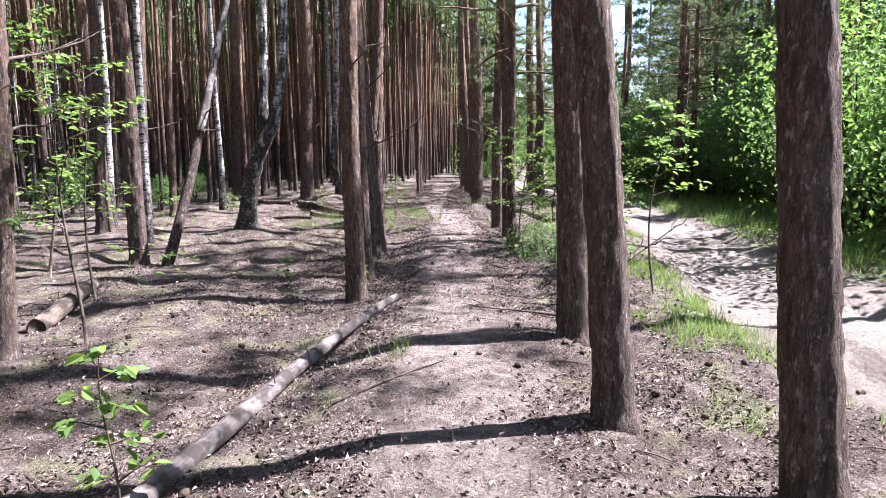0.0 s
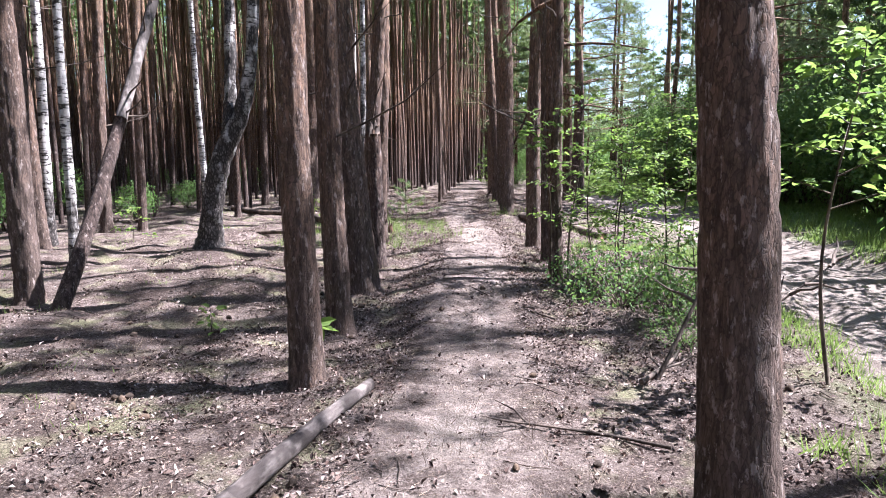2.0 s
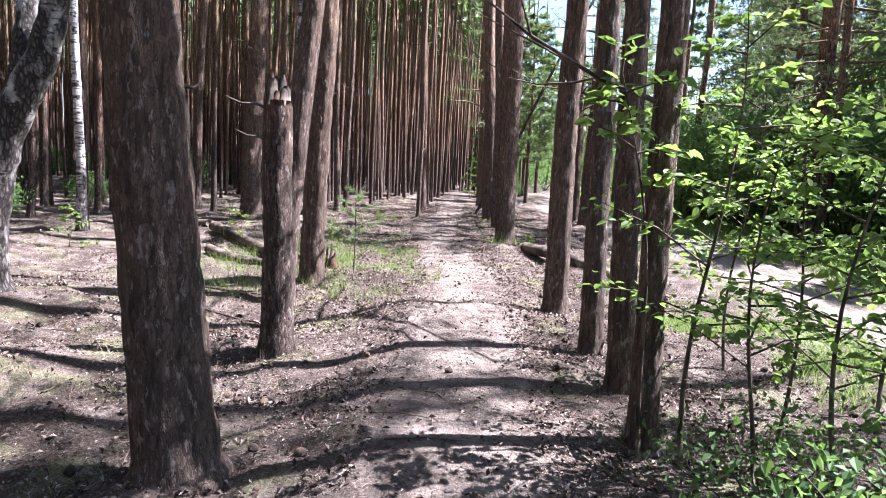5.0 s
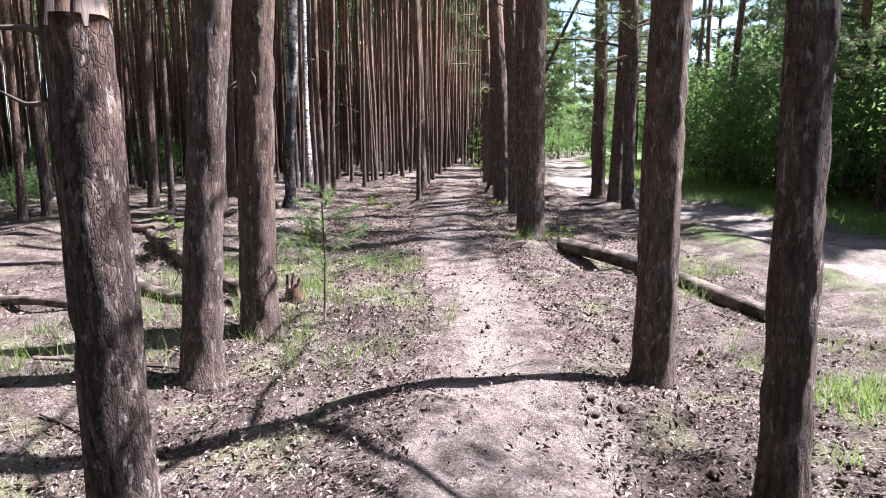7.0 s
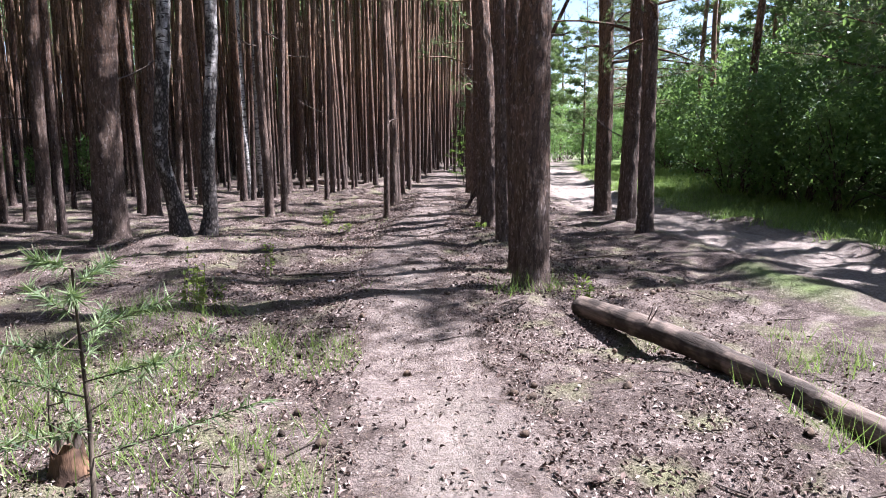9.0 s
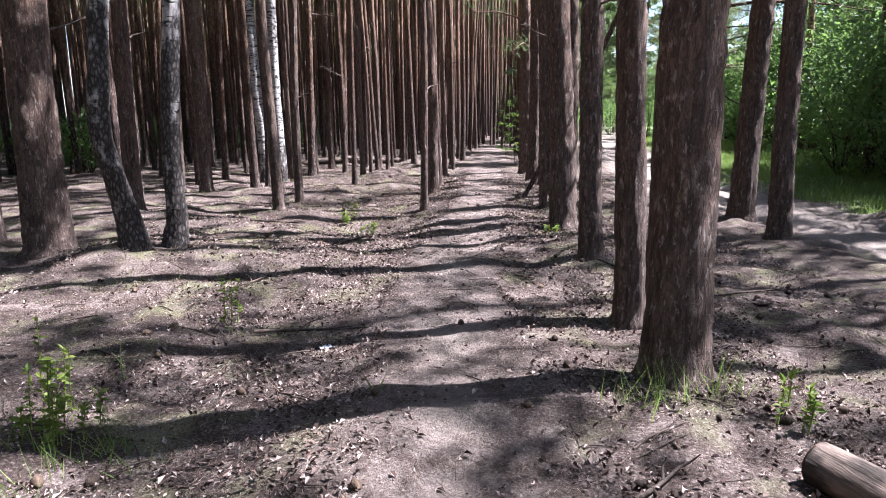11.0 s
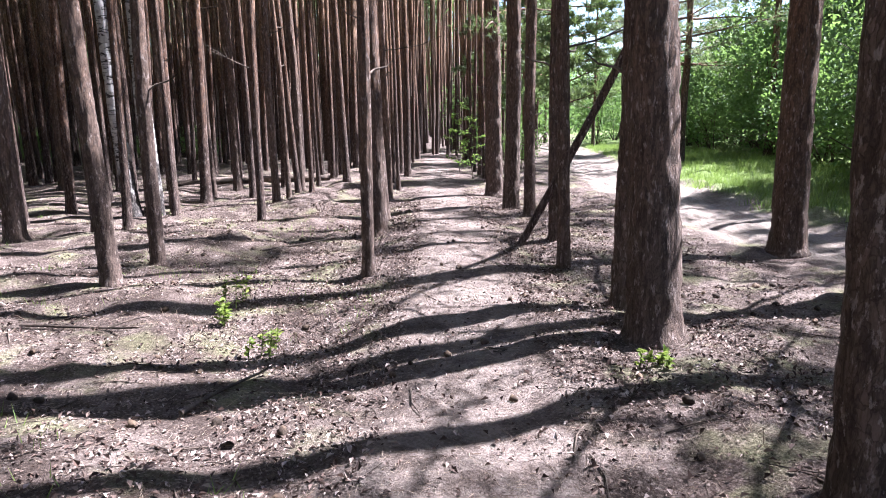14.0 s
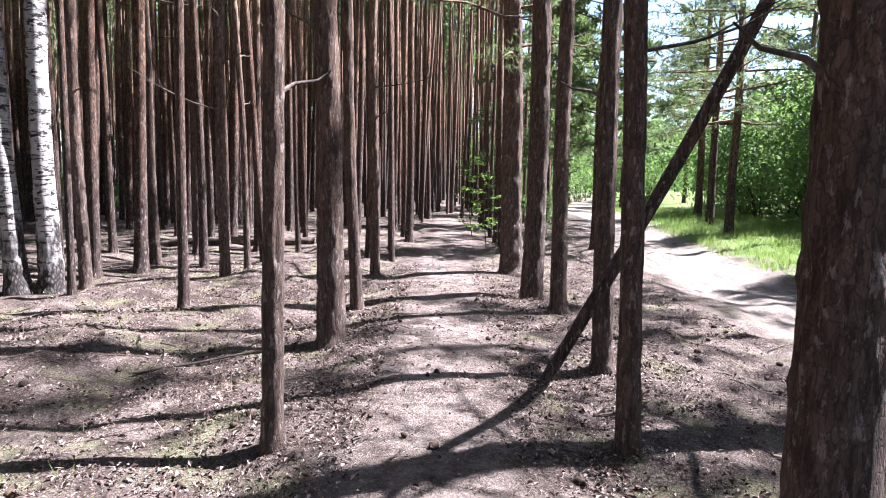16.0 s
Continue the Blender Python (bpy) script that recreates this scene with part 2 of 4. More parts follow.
def tube(line, radii, sides=10, relief=0.0, lobes=0.0, seed=0, cap=True):
    """A round rod along a line of points; relief: unevenness of its skin in metres."""
    g = np.random.default_rng(seed)
    line, radii = np.asarray(line, float), np.asarray(radii, float)
    n = len(line)
    way = np.gradient(line, axis=0)
    way /= np.linalg.norm(way, axis=1)[:, None]
    ref = np.array([1.0, 0, 0]) if abs(way[0, 0]) < 0.8 else np.array([0, 1.0, 0])
    a = np.cross(way, ref)
    a /= np.linalg.norm(a, axis=1)[:, None]
    b = np.cross(way, a)
    ang = np.linspace(0, 2 * np.pi, sides, endpoint=False)
    r = np.repeat(radii[:, None], sides, 1)
    if relief:
        ridge = g.normal(0, 1, sides)[None] * 0.5
        rough = g.normal(0, 1, (n, sides))
        for k in range(3):
            rough = (rough + np.roll(rough, 1, 0) * 0.9) / 1.35
        rough = (rough + 0.5 * np.roll(rough, 1, 1)) / 1.12
        r = r + relief * (np.tanh(rough * 1.5) * 0.9 + ridge * 0.8)
    if lobes:
        foot = np.exp(-np.linspace(0, 1, n) * 60)[:, None]
        r = r * (1 + lobes * foot * (0.5 + 0.5 * np.cos(ang * 4 + g.uniform(0, 6)))[None])
    v = line[:, None] + r[:, :, None] * (np.cos(ang)[None, :, None] * a[:, None] + np.sin(ang)[None, :, None] * b[:, None])
    v = v.reshape(-1, 3)
    i = np.arange(n - 1)[:, None] * sides
    j = np.arange(sides)[None]
    k = (j + 1) % sides
    f = np.stack([i + j, i + k, i + sides + k, i + sides + j], -1).reshape(-1, 4).tolist()
    if cap:
        f += [list(range(sides)), [(n - 1) * sides + q for q in range(sides)][::-1]]
    return v.tolist(), f


def joined(pieces):
    verts, faces = [], []
    for v, f in pieces:
        o = len(verts)
        verts += v
        faces += [[q + o for q in face] for face in f]
    return verts, faces


def unit(v):
    return v / np.maximum(np.linalg.norm(v, axis=-1, keepdims=True), 1e-9)


def leaf_blades(base, way, size, wide=0.55, g=rng, fold=0.25):
    """Rounded, pointed leaves of four triangles each, folded along the rib."""
    n = len(base)
    way = unit(way)
    side = unit(np.cross(way, np.array([0, 0, 1.0]) + g.normal(0, 0.45, (n, 3))))
    up = np.cross(side, way)
    L = np.asarray(size).reshape(-1, 1) * np.ones((n, 1))
    lift = up * L * fold
    lo, hi = base + way * L * 0.28 + lift * 0.36, base + way * L * 0.66 + lift * 0.3
    tip = base + way * L - up * L * 0.08
    v = np.stack([base, lo + side * L * wide * 0.46, hi + side * L * wide * 0.40, tip, hi - side * L * wide * 0.40, lo - side * L * wide * 0.46], 1).reshape(-1, 3)
    o = np.arange(n)[:, None] * 6
    f = np.concatenate([o + [0, 1, 2], o + [0, 2, 3], o + [0, 3, 4], o + [0, 4, 5]], 1).reshape(-1, 3)
    return v, f


def leaf_scraps(base, way, size, wide=0.55, g=rng, fold=0.25):
    """Pointed leaves, two triangles each, folded along the rib."""
    n = len(base)
    way = unit(way)
    side = unit(np.cross(way, np.array([0, 0, 1.0]) + g.normal(0, 0.45, (n, 3))))
    up = np.cross(side, way)
    L = np.asarray(size).reshape(-1, 1) * np.ones((n, 1))
    m = base + way * L * 0.45 + up * L * fold * 0.4
    v = np.stack([base, m + side * L * wide * 0.5, base + way * L - up * L * 0.08, m - side * L * wide * 0.5], 1).reshape(-1, 3)
    o = np.arange(n)[:, None] * 4
    f = np.concatenate([o + [0, 1, 2], o + [0, 2, 3]], 1).reshape(-1, 3)
    return v, f


def needles(base, way, length, width, g=rng):
    n = len(base)
    way = unit(way)
    side = unit(np.cross(way, g.normal(0, 1, (n, 3))))
    L = np.asarray(length).reshape(-1, 1)
    v = np.stack([base - side * width, base + side * width, base + way * L], 1).reshape(-1, 3)
    return v, np.arange(n * 3).reshape(-1, 3)


def lattice(x, y, step, seed):
    """Smooth value noise between -1 and 1 over arrays."""
    g = np.random.default_rng(seed)
    t = g.uniform(-1, 1, (256, 256))
    u, w = x / step + 1000, y / step + 1000
    i, j = np.floor(u).astype(int), np.floor(w).astype(int)
    a, b = u - i, w - j
    a, b = a * a * (3 - 2 * a), b * b * (3 - 2 * b)
    i, j, i1, j1 = i % 256, j % 256, (i + 1) % 256, (j + 1) % 256
    return (t[i, j] * (1 - a) + t[i1, j] * a) * (1 - b) + (t[i, j1] * (1 - a) + t[i1, j1] * a) * b


# ---------------------------------------------------------------- ground
def path_x(y):
    return np.interp(y, [0, 6, 12, 16.5, 19.5, 22.5, 25, 28.5, 34, 42, 52, 300], [0.08, 0.12, 0.25, 0.35, 0.05, -0.22, -0.08, 0.12, 0.2, 0.5, 0.9, 8.0])


def road_x(y):
    return np.interp(y, [-300, 0, 8, 16, 25, 32, 40, 60, 90, 300], [1.5, 3.9, 4.3, 5.7, 5.7, 4.9, 5.7, 8.6, 15.0, 60.0])


def road_half(y):
    return np.interp(y, [0, 8, 20, 40, 60], [1.3, 1.3, 1.1, 1.3, 1.4])


def bump(x, y, cx, cy, h, s):
    return h * np.exp(-((x - cx) ** 2 + (y - cy) ** 2) / (2 * s * s))


def ground_z(x, y):
    x, y = np.asarray(x, float), np.asarray(y, float)
    d = x - path_x(y)
    left = np.interp(y, [-20, 0, 5, 9, 14, 18, 21, 24, 26.5, 28.5, 40], [-0.05, -0.08, -0.14, -0.17, -0.15, -0.07, -0.05, -0.05, -0.13, -0.06, -0.04])
    fall = np.where(d < 0, left * np.interp(-d, [0.4, 1.1, 1.6, 3.0], [0, 1.0, 1.0, 0.3]), -0.05 * np.clip((d - 0.5) / 0.6, 0, 1))
    near = np.clip(1 - (np.hypot(x, y - 15) - 30) / 60, 0.15, 1)
    z = fall + near * (0.07 * lattice(x, y, 1.7, 1) * np.clip(np.abs(d) - 0.2, 0.25, 1) + (0.042 * lattice(x, y, 0.55, 2) + 0.02 * lattice(x, y, 0.22, 3)) * np.clip(np.abs(d) * 1.3, 0.85, 1.5))
    z = z + 0.03 * lattice(x * 0.25, y, 0.75, 5) * np.clip(1.6 - np.abs(d), 0.2, 1)
    z = z + bump(x, y, 0.6, 20.3, 0.12, 0.9) + bump(x, y, 1.2, 25.4, 0.11, 0.8) + bump(x, y, -0.45, 13.8, 0.12, 0.5) + bump(x, y, 0.9, 24.0, 0.09, 0.8) + bump(x, y, -1.4, 23.6, 0.09, 0.9) + bump(x, y, -0.6, 26.6, 0.08, 0.4) + bump(x, y, -0.95, 30.0, 0.07, 0.9) + bump(x, y, 1.3, 28.4, 0.05, 1.0) + bump(x, y, 0.2, 20.6, -0.07, 0.4) + bump(x, y, -3.5, 23.5, 0.14, 0.7) + bump(x, y, -4.0, 13.5, 0.14, 0.7)
    r = np.abs(x - road_x(y)) / road_half(y)
    z = z - 0.10 * np.clip(1.25 - r, 0, 1) + 0.03 * np.exp(-((r - 1.3) / 0.2) ** 2)
    z = z - 0.05 * np.exp(-((np.abs(x - road_x(y)) - 0.7) / 0.18) ** 2)
    return z + np.where(x > road_x(y) + 2, 0.06 * (np.clip(x - road_x(y) - 2, 0, 8)), 0)


def gz(x, y):
    return float(ground_z(x, y))


def make_ground():
    def axis(lo, hi, fine_lo, fine_hi, step):
        a = np.arange(fine_lo, fine_hi, step)
        k = np.geomspace(step, 90, 34).cumsum()
        return np.r_[(fine_lo - k[::-1]), a, (fine_hi + k)]
    xs, ys = axis(-400, 400, -7, 8.5, 0.1), axis(-400, 400, -1, 40, 0.1)
    X, Y = np.meshgrid(xs, ys)
    Z = ground_z(X, Y)
    nx, ny = len(xs), len(ys)
    i = (np.arange(ny - 1)[:, None] * nx + np.arange(nx - 1)[None]).reshape(-1)
    me = bpy.data.meshes.new("ground")
    me.from_pydata(np.stack([X, Y, Z], -1).reshape(-1, 3), [], np.stack([i, i + 1, i + nx + 1, i + nx], 1))
    d = np.abs(X - path_x(Y)) + 0.2 * lattice(X, Y, 0.7, 11) + 0.14 * lattice(X, Y, 0.2, 12)
    r = np.abs(X - road_x(Y)) / road_half(Y) + 0.22 * lattice(X, Y, 0.8, 13) + 0.1 * lattice(X, Y, 0.25, 14)
    right = X - road_x(Y) - road_half(Y)
    turf = np.clip((right + 0.5 * lattice(X, Y, 0.6, 15)) / 0.5, 0, 1)
    strip = np.clip(1 - np.abs(r - 1.35) / 0.35, 0, 1) * np.clip(lattice(X, Y, 0.9, 16) * 1.6, 0, 1) * 0.8
    bare = sum(np.exp(-((X - cx) / 0.22) ** 2 - ((Y - cy) / sy) ** 2) for cx, cy, sy in ((0.32, 16.3, 0.9), (0.30, 15.0, 0.4), (0.02, 19.9, 0.35), (-0.1, 21.2, 0.5), (0.36, 17.4, 0.4), (0.1, 6.6, 0.5), (-0.15, 23.2, 0.4), (0.3, 12.6, 0.3), (0.1, 27.0, 0.5)))
    masks = {"trod": np.clip((0.62 - d) / 0.4, 0, 1) * 0.85, "sand": np.clip(np.clip((1.15 - r) / 0.55, 0, 1) + np.clip(1.4 * bare - 0.3 + 0.35 * lattice(X, Y, 0.3, 19), 0, 0.9), 0, 1), "turf": np.maximum(turf, strip * (Y < 22)),
             "moss": np.clip((d - 0.5) / 0.3, 0, 1)}
    for name, m in masks.items():
        me.attributes.new(name, "FLOAT", "POINT").data.foreach_set("value", m.reshape(-1).astype(np.float32))
    me.materials.append(GROUND)
    me.polygons.foreach_set("use_smooth", [True] * len(me.polygons))
    me.update()
    tagged(new("ground", me), "forest floor of needles and dry leaves with a trodden path and a sandy track", "ground", kind="structure")


make_ground()


# ---------------------------------------------------------------- pines
def pine_crown(seed, z0, z1, spread, limbs, tufts, size=0.3, material=NEEDLE, blades=6, droop=0.0, thick=0.085):
    """Limbs with sprays of needles between two heights. Returns limb mesh and needle mesh."""
    g = np.random.default_rng(seed)
    rods, base, way = [], [], []
    for k in range(limbs):
        f = k / max(limbs - 1, 1)
        z = z0 + (z1 - z0) * f + g.uniform(-0.2, 0.2)
        reach = spread * (1 - 0.72 * f ** 1.6) * g.uniform(0.55, 1.1)
        a = k * 2.4 + g.uniform(-0.5, 0.5)
        out = np.array([math.cos(a), math.sin(a), g.uniform(0.0, 0.45) - droop])
        s = np.linspace(0, 1, 5)[:, None]
        bow = np.array([0, 0, g.uniform(-0.2, 0.12) * reach])
        line = np.array([0, 0, z]) + out * reach * s + bow * s * s + g.normal(0, 0.03 * reach, (5, 3)) * s
        rods.append(tube(line, np.linspace(0.03, 0.006, 5) * (0.6 + reach * 0.25), 4, cap=False))
        t = g.uniform(0.25, 1.0, tufts) ** 0.8
        p = np.stack([np.interp(t, s[:, 0], line[:, c]) for c in range(3)], 1)
        p = p + g.normal(0, 1, (tufts, 3)) * np.array([0.22, 0.22, 0.10]) * (0.35 + 0.3 * reach)
        w = unit(out[None] * 0.6 + g.normal(0, 0.5, (tufts, 3)) + [0, 0, 0.25])
        base.append(np.repeat(p, blades, 0))
        way.append(np.repeat(w, blades, 0) + g.normal(0, 0.6, (tufts * blades, 3)))
    base, way = np.concatenate(base), np.concatenate(way)
    v, f = needles(base, way, g.uniform(0.6, 1.1, len(base)) * size, size * thick, g)
    return mesh_of("limb_whorl", *joined(rods), BARK), mesh_of("needles", v, f, material, False)


HIGH = [pine_crown(50 + k, 12.0, 20.5, 1.8, 20, 15, 0.34) for k in range(3)]
THIN = [pine_crown(54 + k, 12.0, 20, 1.6, 16, 13, 0.36) for k in range(2)]
FULL = [pine_crown(57 + k, 11.0, 20, 2.4, 26, 20, 0.30) for k in range(2)]
LIVE = pine_crown(59, 3.4, 8.0, 2.5, 13, 44, 0.13, NEEDLE, 11, 0.12, 0.035)
STUB = mesh_of("stub", *tube([(0, 0, 0), (0.10, 0.01, 0.02), (0.24, 0.0, 0.0), (0.36, 0.03, 0.03)], [0.016, 0.012, 0.009, 0.004], 5), TWIG)
DEADTWIG = mesh_of("dead_twig", *joined([tube([(0, 0, 0), (0.35, 0.02, -0.03), (0.8, 0.12, -0.02), (1.3, 0.15, 0.08)], [0.014, 0.011, 0.008, 0.003], 5),
                                         tube([(0.45, 0.04, -0.03), (0.7, -0.14, 0.04), (1.0, -0.3, 0.1)], [0.007, 0.005, 0.002], 4),
                                         tube([(0.8, 0.12, -0.02), (1.0, 0.28, 0.12)], [0.006, 0.002], 4)]), TWIG)


def trunk_mesh(r, lean, seed, fine=True, height=21.0, bend=0.0):
    g = np.random.default_rng(seed)
    z = np.r_[np.arange(-0.25, 4.6, 0.05 if fine else 0.4), np.arange(4.8, 9, 0.6), np.linspace(9, height, 8)]
    k = np.clip(z / height, 0, 1)
    taper = (1 - 0.75 * k) * (1 + 0.16 * np.exp(-np.clip(z, 0, 9) / 0.12) + 0.09 * np.exp(-np.clip(z, 0, 9) / 0.7)) * np.where(z < 0, 1.12, 1)
    sway = 0.035 * np.sin(z * 0.8 + g.uniform(0, 6)) * np.clip(z / 3, 0, 1)
    lx = lean[0] * np.minimum(z, 6) + lean[0] * 0.3 * np.clip(z - 6, 0, 30) + sway + bend * np.clip(1 - z / 2.2, 0, 1) ** 2
    ly = lean[1] * np.minimum(z, 6) + lean[1] * 0.3 * np.clip(z - 6, 0, 30) + sway * 0.5
    line = np.stack([lx, ly, z], 1)
    v, f = tube(line, r * taper, 32 if fine else 10, relief=0.045 * r + 0.001 if fine else 0.0025, lobes=0.28, seed=seed)
    return mesh_of("trunk", v, f, BARK), line


PINE_LABEL = "tall straight pine with rough grey-brown plated bark, standing in dry needles"


def pine(x, y, r, lean=(0, 0), seed=1, label=PINE_LABEL, bend=0.0, twigs=3, live=False):
    """A pine of the near rows, with its own bark relief, dead stubs and high crown."""
    g = np.random.default_rng(seed)
    r = r * 0.93
    me, line = trunk_mesh(r, lean, seed, True, 20.5 + g.uniform(-1, 1), bend)
    t = thing("pine_tree", label, "tree", pose(x, y, gz(x, y)), "pines along the path")
    part("trunk", me, t)
    for k in range(twigs):
        z = g.uniform(1.6, 5.5)
        c = [np.interp(z, line[:, 2], line[:, q]) for q in (0, 1)]
        a = g.uniform(0, 360)
        rr = r * 0.75
        part("branch_stub", STUB if k < twigs - 1 else DEADTWIG, t, "",
             pose(c[0] + rr * math.cos(radians(a)), c[1] + rr * math.sin(radians(a)), z, 0, -g.uniform(0, 25), a))
    if live:
        tagged(part("live_branch", LIVE[0], t, "", pose(0, 0, 0, 0, 0, seed * 67)), kind="stuff")
        tagged(part("low_foliage", LIVE[1], t, "grey-green needle sprays", pose(0, 0, 0, 0, 0, seed * 67)), kind="stuff")
    limbs, green = HIGH[seed % 3]
    top = [np.interp(16, line[:, 2], line[:, q]) for q in (0, 1)]
    at = pose(top[0], top[1], g.uniform(-0.8, 0.8), 0, 0, g.uniform(0, 360))
    tagged(part("limb_whorl", limbs, t, "", at), kind="stuff")
    tagged(part("crown", green, t, "green needle sprays", at), kind="stuff")
    return t


# right-hand row beside the path
pine(1.80, 2.87, 0.141, (-0.075, 0.046), 101)
pine(1.09, 3.80, 0.126, (-0.085, 0.034), 102)
pine(1.226, 5.64, 0.156, (-0.032, 0.054), 103)
pine(1.29, 11.30, 0.080, (-0.018, 0.006), 104, twigs=4, live=True)
pine(1.42, 12.30, 0.096, (-0.03, 0.01), 105)
pine(1.43, 13.30, 0.100, (-0.03, 0.01), 106)
pine(1.36, 14.85, 0.134, (0.0, 0.0), 107, live=True)
pine(1.25, 20.48, 0.188, (-0.02, 0.004), 108)
pine(1.26, 21.70, 0.118, (-0.03, 0.012), 109)
pine(1.279, 23.58, 0.122, (-0.04, 0.019), 110)
pine(1.246, 25.63, 0.180, (-0.052, 0.029), 111)
pine(1.385, 26.57, 0.150, (-0.005, 0.007), 112)
pine(1.21, 28.14, 0.068, (-0.035, 0.012), 113)
pine(1.44, 29.61, 0.084, (-0.018, 0.005), 114)
pine(1.57, 32.12, 0.099, (-0.013, 0.003), 115)
pine(1.39, 33.08, 0.150, (0.01, 0.0), 116)
pine(1.40, 35.40, 0.190, (-0.03, 0.0), 117, live=True)
# row beside the sandy track
pine(4.14, 28.95, 0.200, (-0.02, 0.01), 118, live=True)
pine(4.12, 26.95, 0.190, (0.01, 0.0), 119, live=True)
pine(4.06, 25.50, 0.150, (-0.03, 0.01), 120, live=True)
# left-hand row
pine(-1.00, 7.72, 0.122, (-0.01, 0.0), 121)
pine(-1.08, 9.36, 0.125, (-0.03, -0.01), 122, "pine with orange-tinged flaking bark beside the path")
pine(-1.065, 10.75, 0.186, (-0.072, -0.01), 123, label="thick dark pine that bends at its foot")
pine(-1.70, 15.00, 0.137, (0.07, 0.022), 124)
pine(-1.573, 15.93, 0.156, (0.029, -0.018), 125)
pine(-0.88, 28.25, 0.067, (-0.002, 0.0), 126)
pine(-0.88, 30.45, 0.130, (-0.025, 0.0), 127)
pine(-0.85, 32.24, 0.074, (-0.04, 0.0), 128)
pine(-0.88, 34.97, 0.078, (-0.01, 0.0), 129)
pine(-3.38, 27.80, 0.098, (-0.021, -0.009), 130)
pine(-3.276, 28.74, 0.082, (0.01, 0.01), 131)
pine(-5.65, 30.15, 0.134, (-0.01, -0.005), 132)
pine(-4.79, 10.23, 0.145, (-0.015, -0.007), 133)
pine(-7.35, 14.25, 0.150, (-0.03, -0.015), 134)
pine(-3.62, 5.21, 0.090, (0.05, 0.03), 136)
pine(-7.00, 13.41, 0.125, (0.02, 0.015), 137)
pine(-7.50, 16.62, 0.130, (0.02, 0.013), 138)
pine(-7.30, 17.75, 0.098, (0.03, 0.02), 139)
pine(-4.85, 23.90, 0.250, (0.018, 0.008), 140)
pine(-7.90, 25.40, 0.200, (0.024, 0.014), 141)
pine(-6.90, 25.60, 0.131, (0.026, 0.016), 143)
pine(-5.60, 27.20, 0.145, (0.005, 0.002), 144)
pine(-4.72, 33.41, 0.084, (-0.017, -0.008), 145)
pine(-4.69, 35.58, 0.092, (-0.023, -0.009), 146)
pine(-4.66, 37.54, 0.115, (-0.02, 0.0), 147)
pine(-3.03, 34.10, 0.076, (-0.011, 0.0), 148)
pine(-2.96, 35.01, 0.054, (-0.03, 0.0), 149)
pine(-3.07, 37.17, 0.100, (-0.02, 0.0), 150)
pine(-6.32, 30.38, 0.089, (0.04, 0.02), 151)
pine(-8.42, 36.85, 0.160, (0.005, 0.0), 152)


# ---------------------------------------------------------------- the plantation behind
MID = [trunk_mesh(0.1, (g0, 0.0), 300 + k, False)[0] for k, g0 in enumerate((0.0, 0.012, -0.012, 0.02))]
TAKEN = [o.matrix_basis.translation.copy() for o in scene.objects if o.name.startswith("pine_tree")]


def free(x, y, gap):
    return all((x - p.x) ** 2 + (y - p.y) ** 2 > gap * gap for p in TAKEN)


def row_shift(y):
    return 0.028 * max(y - 34, 0)


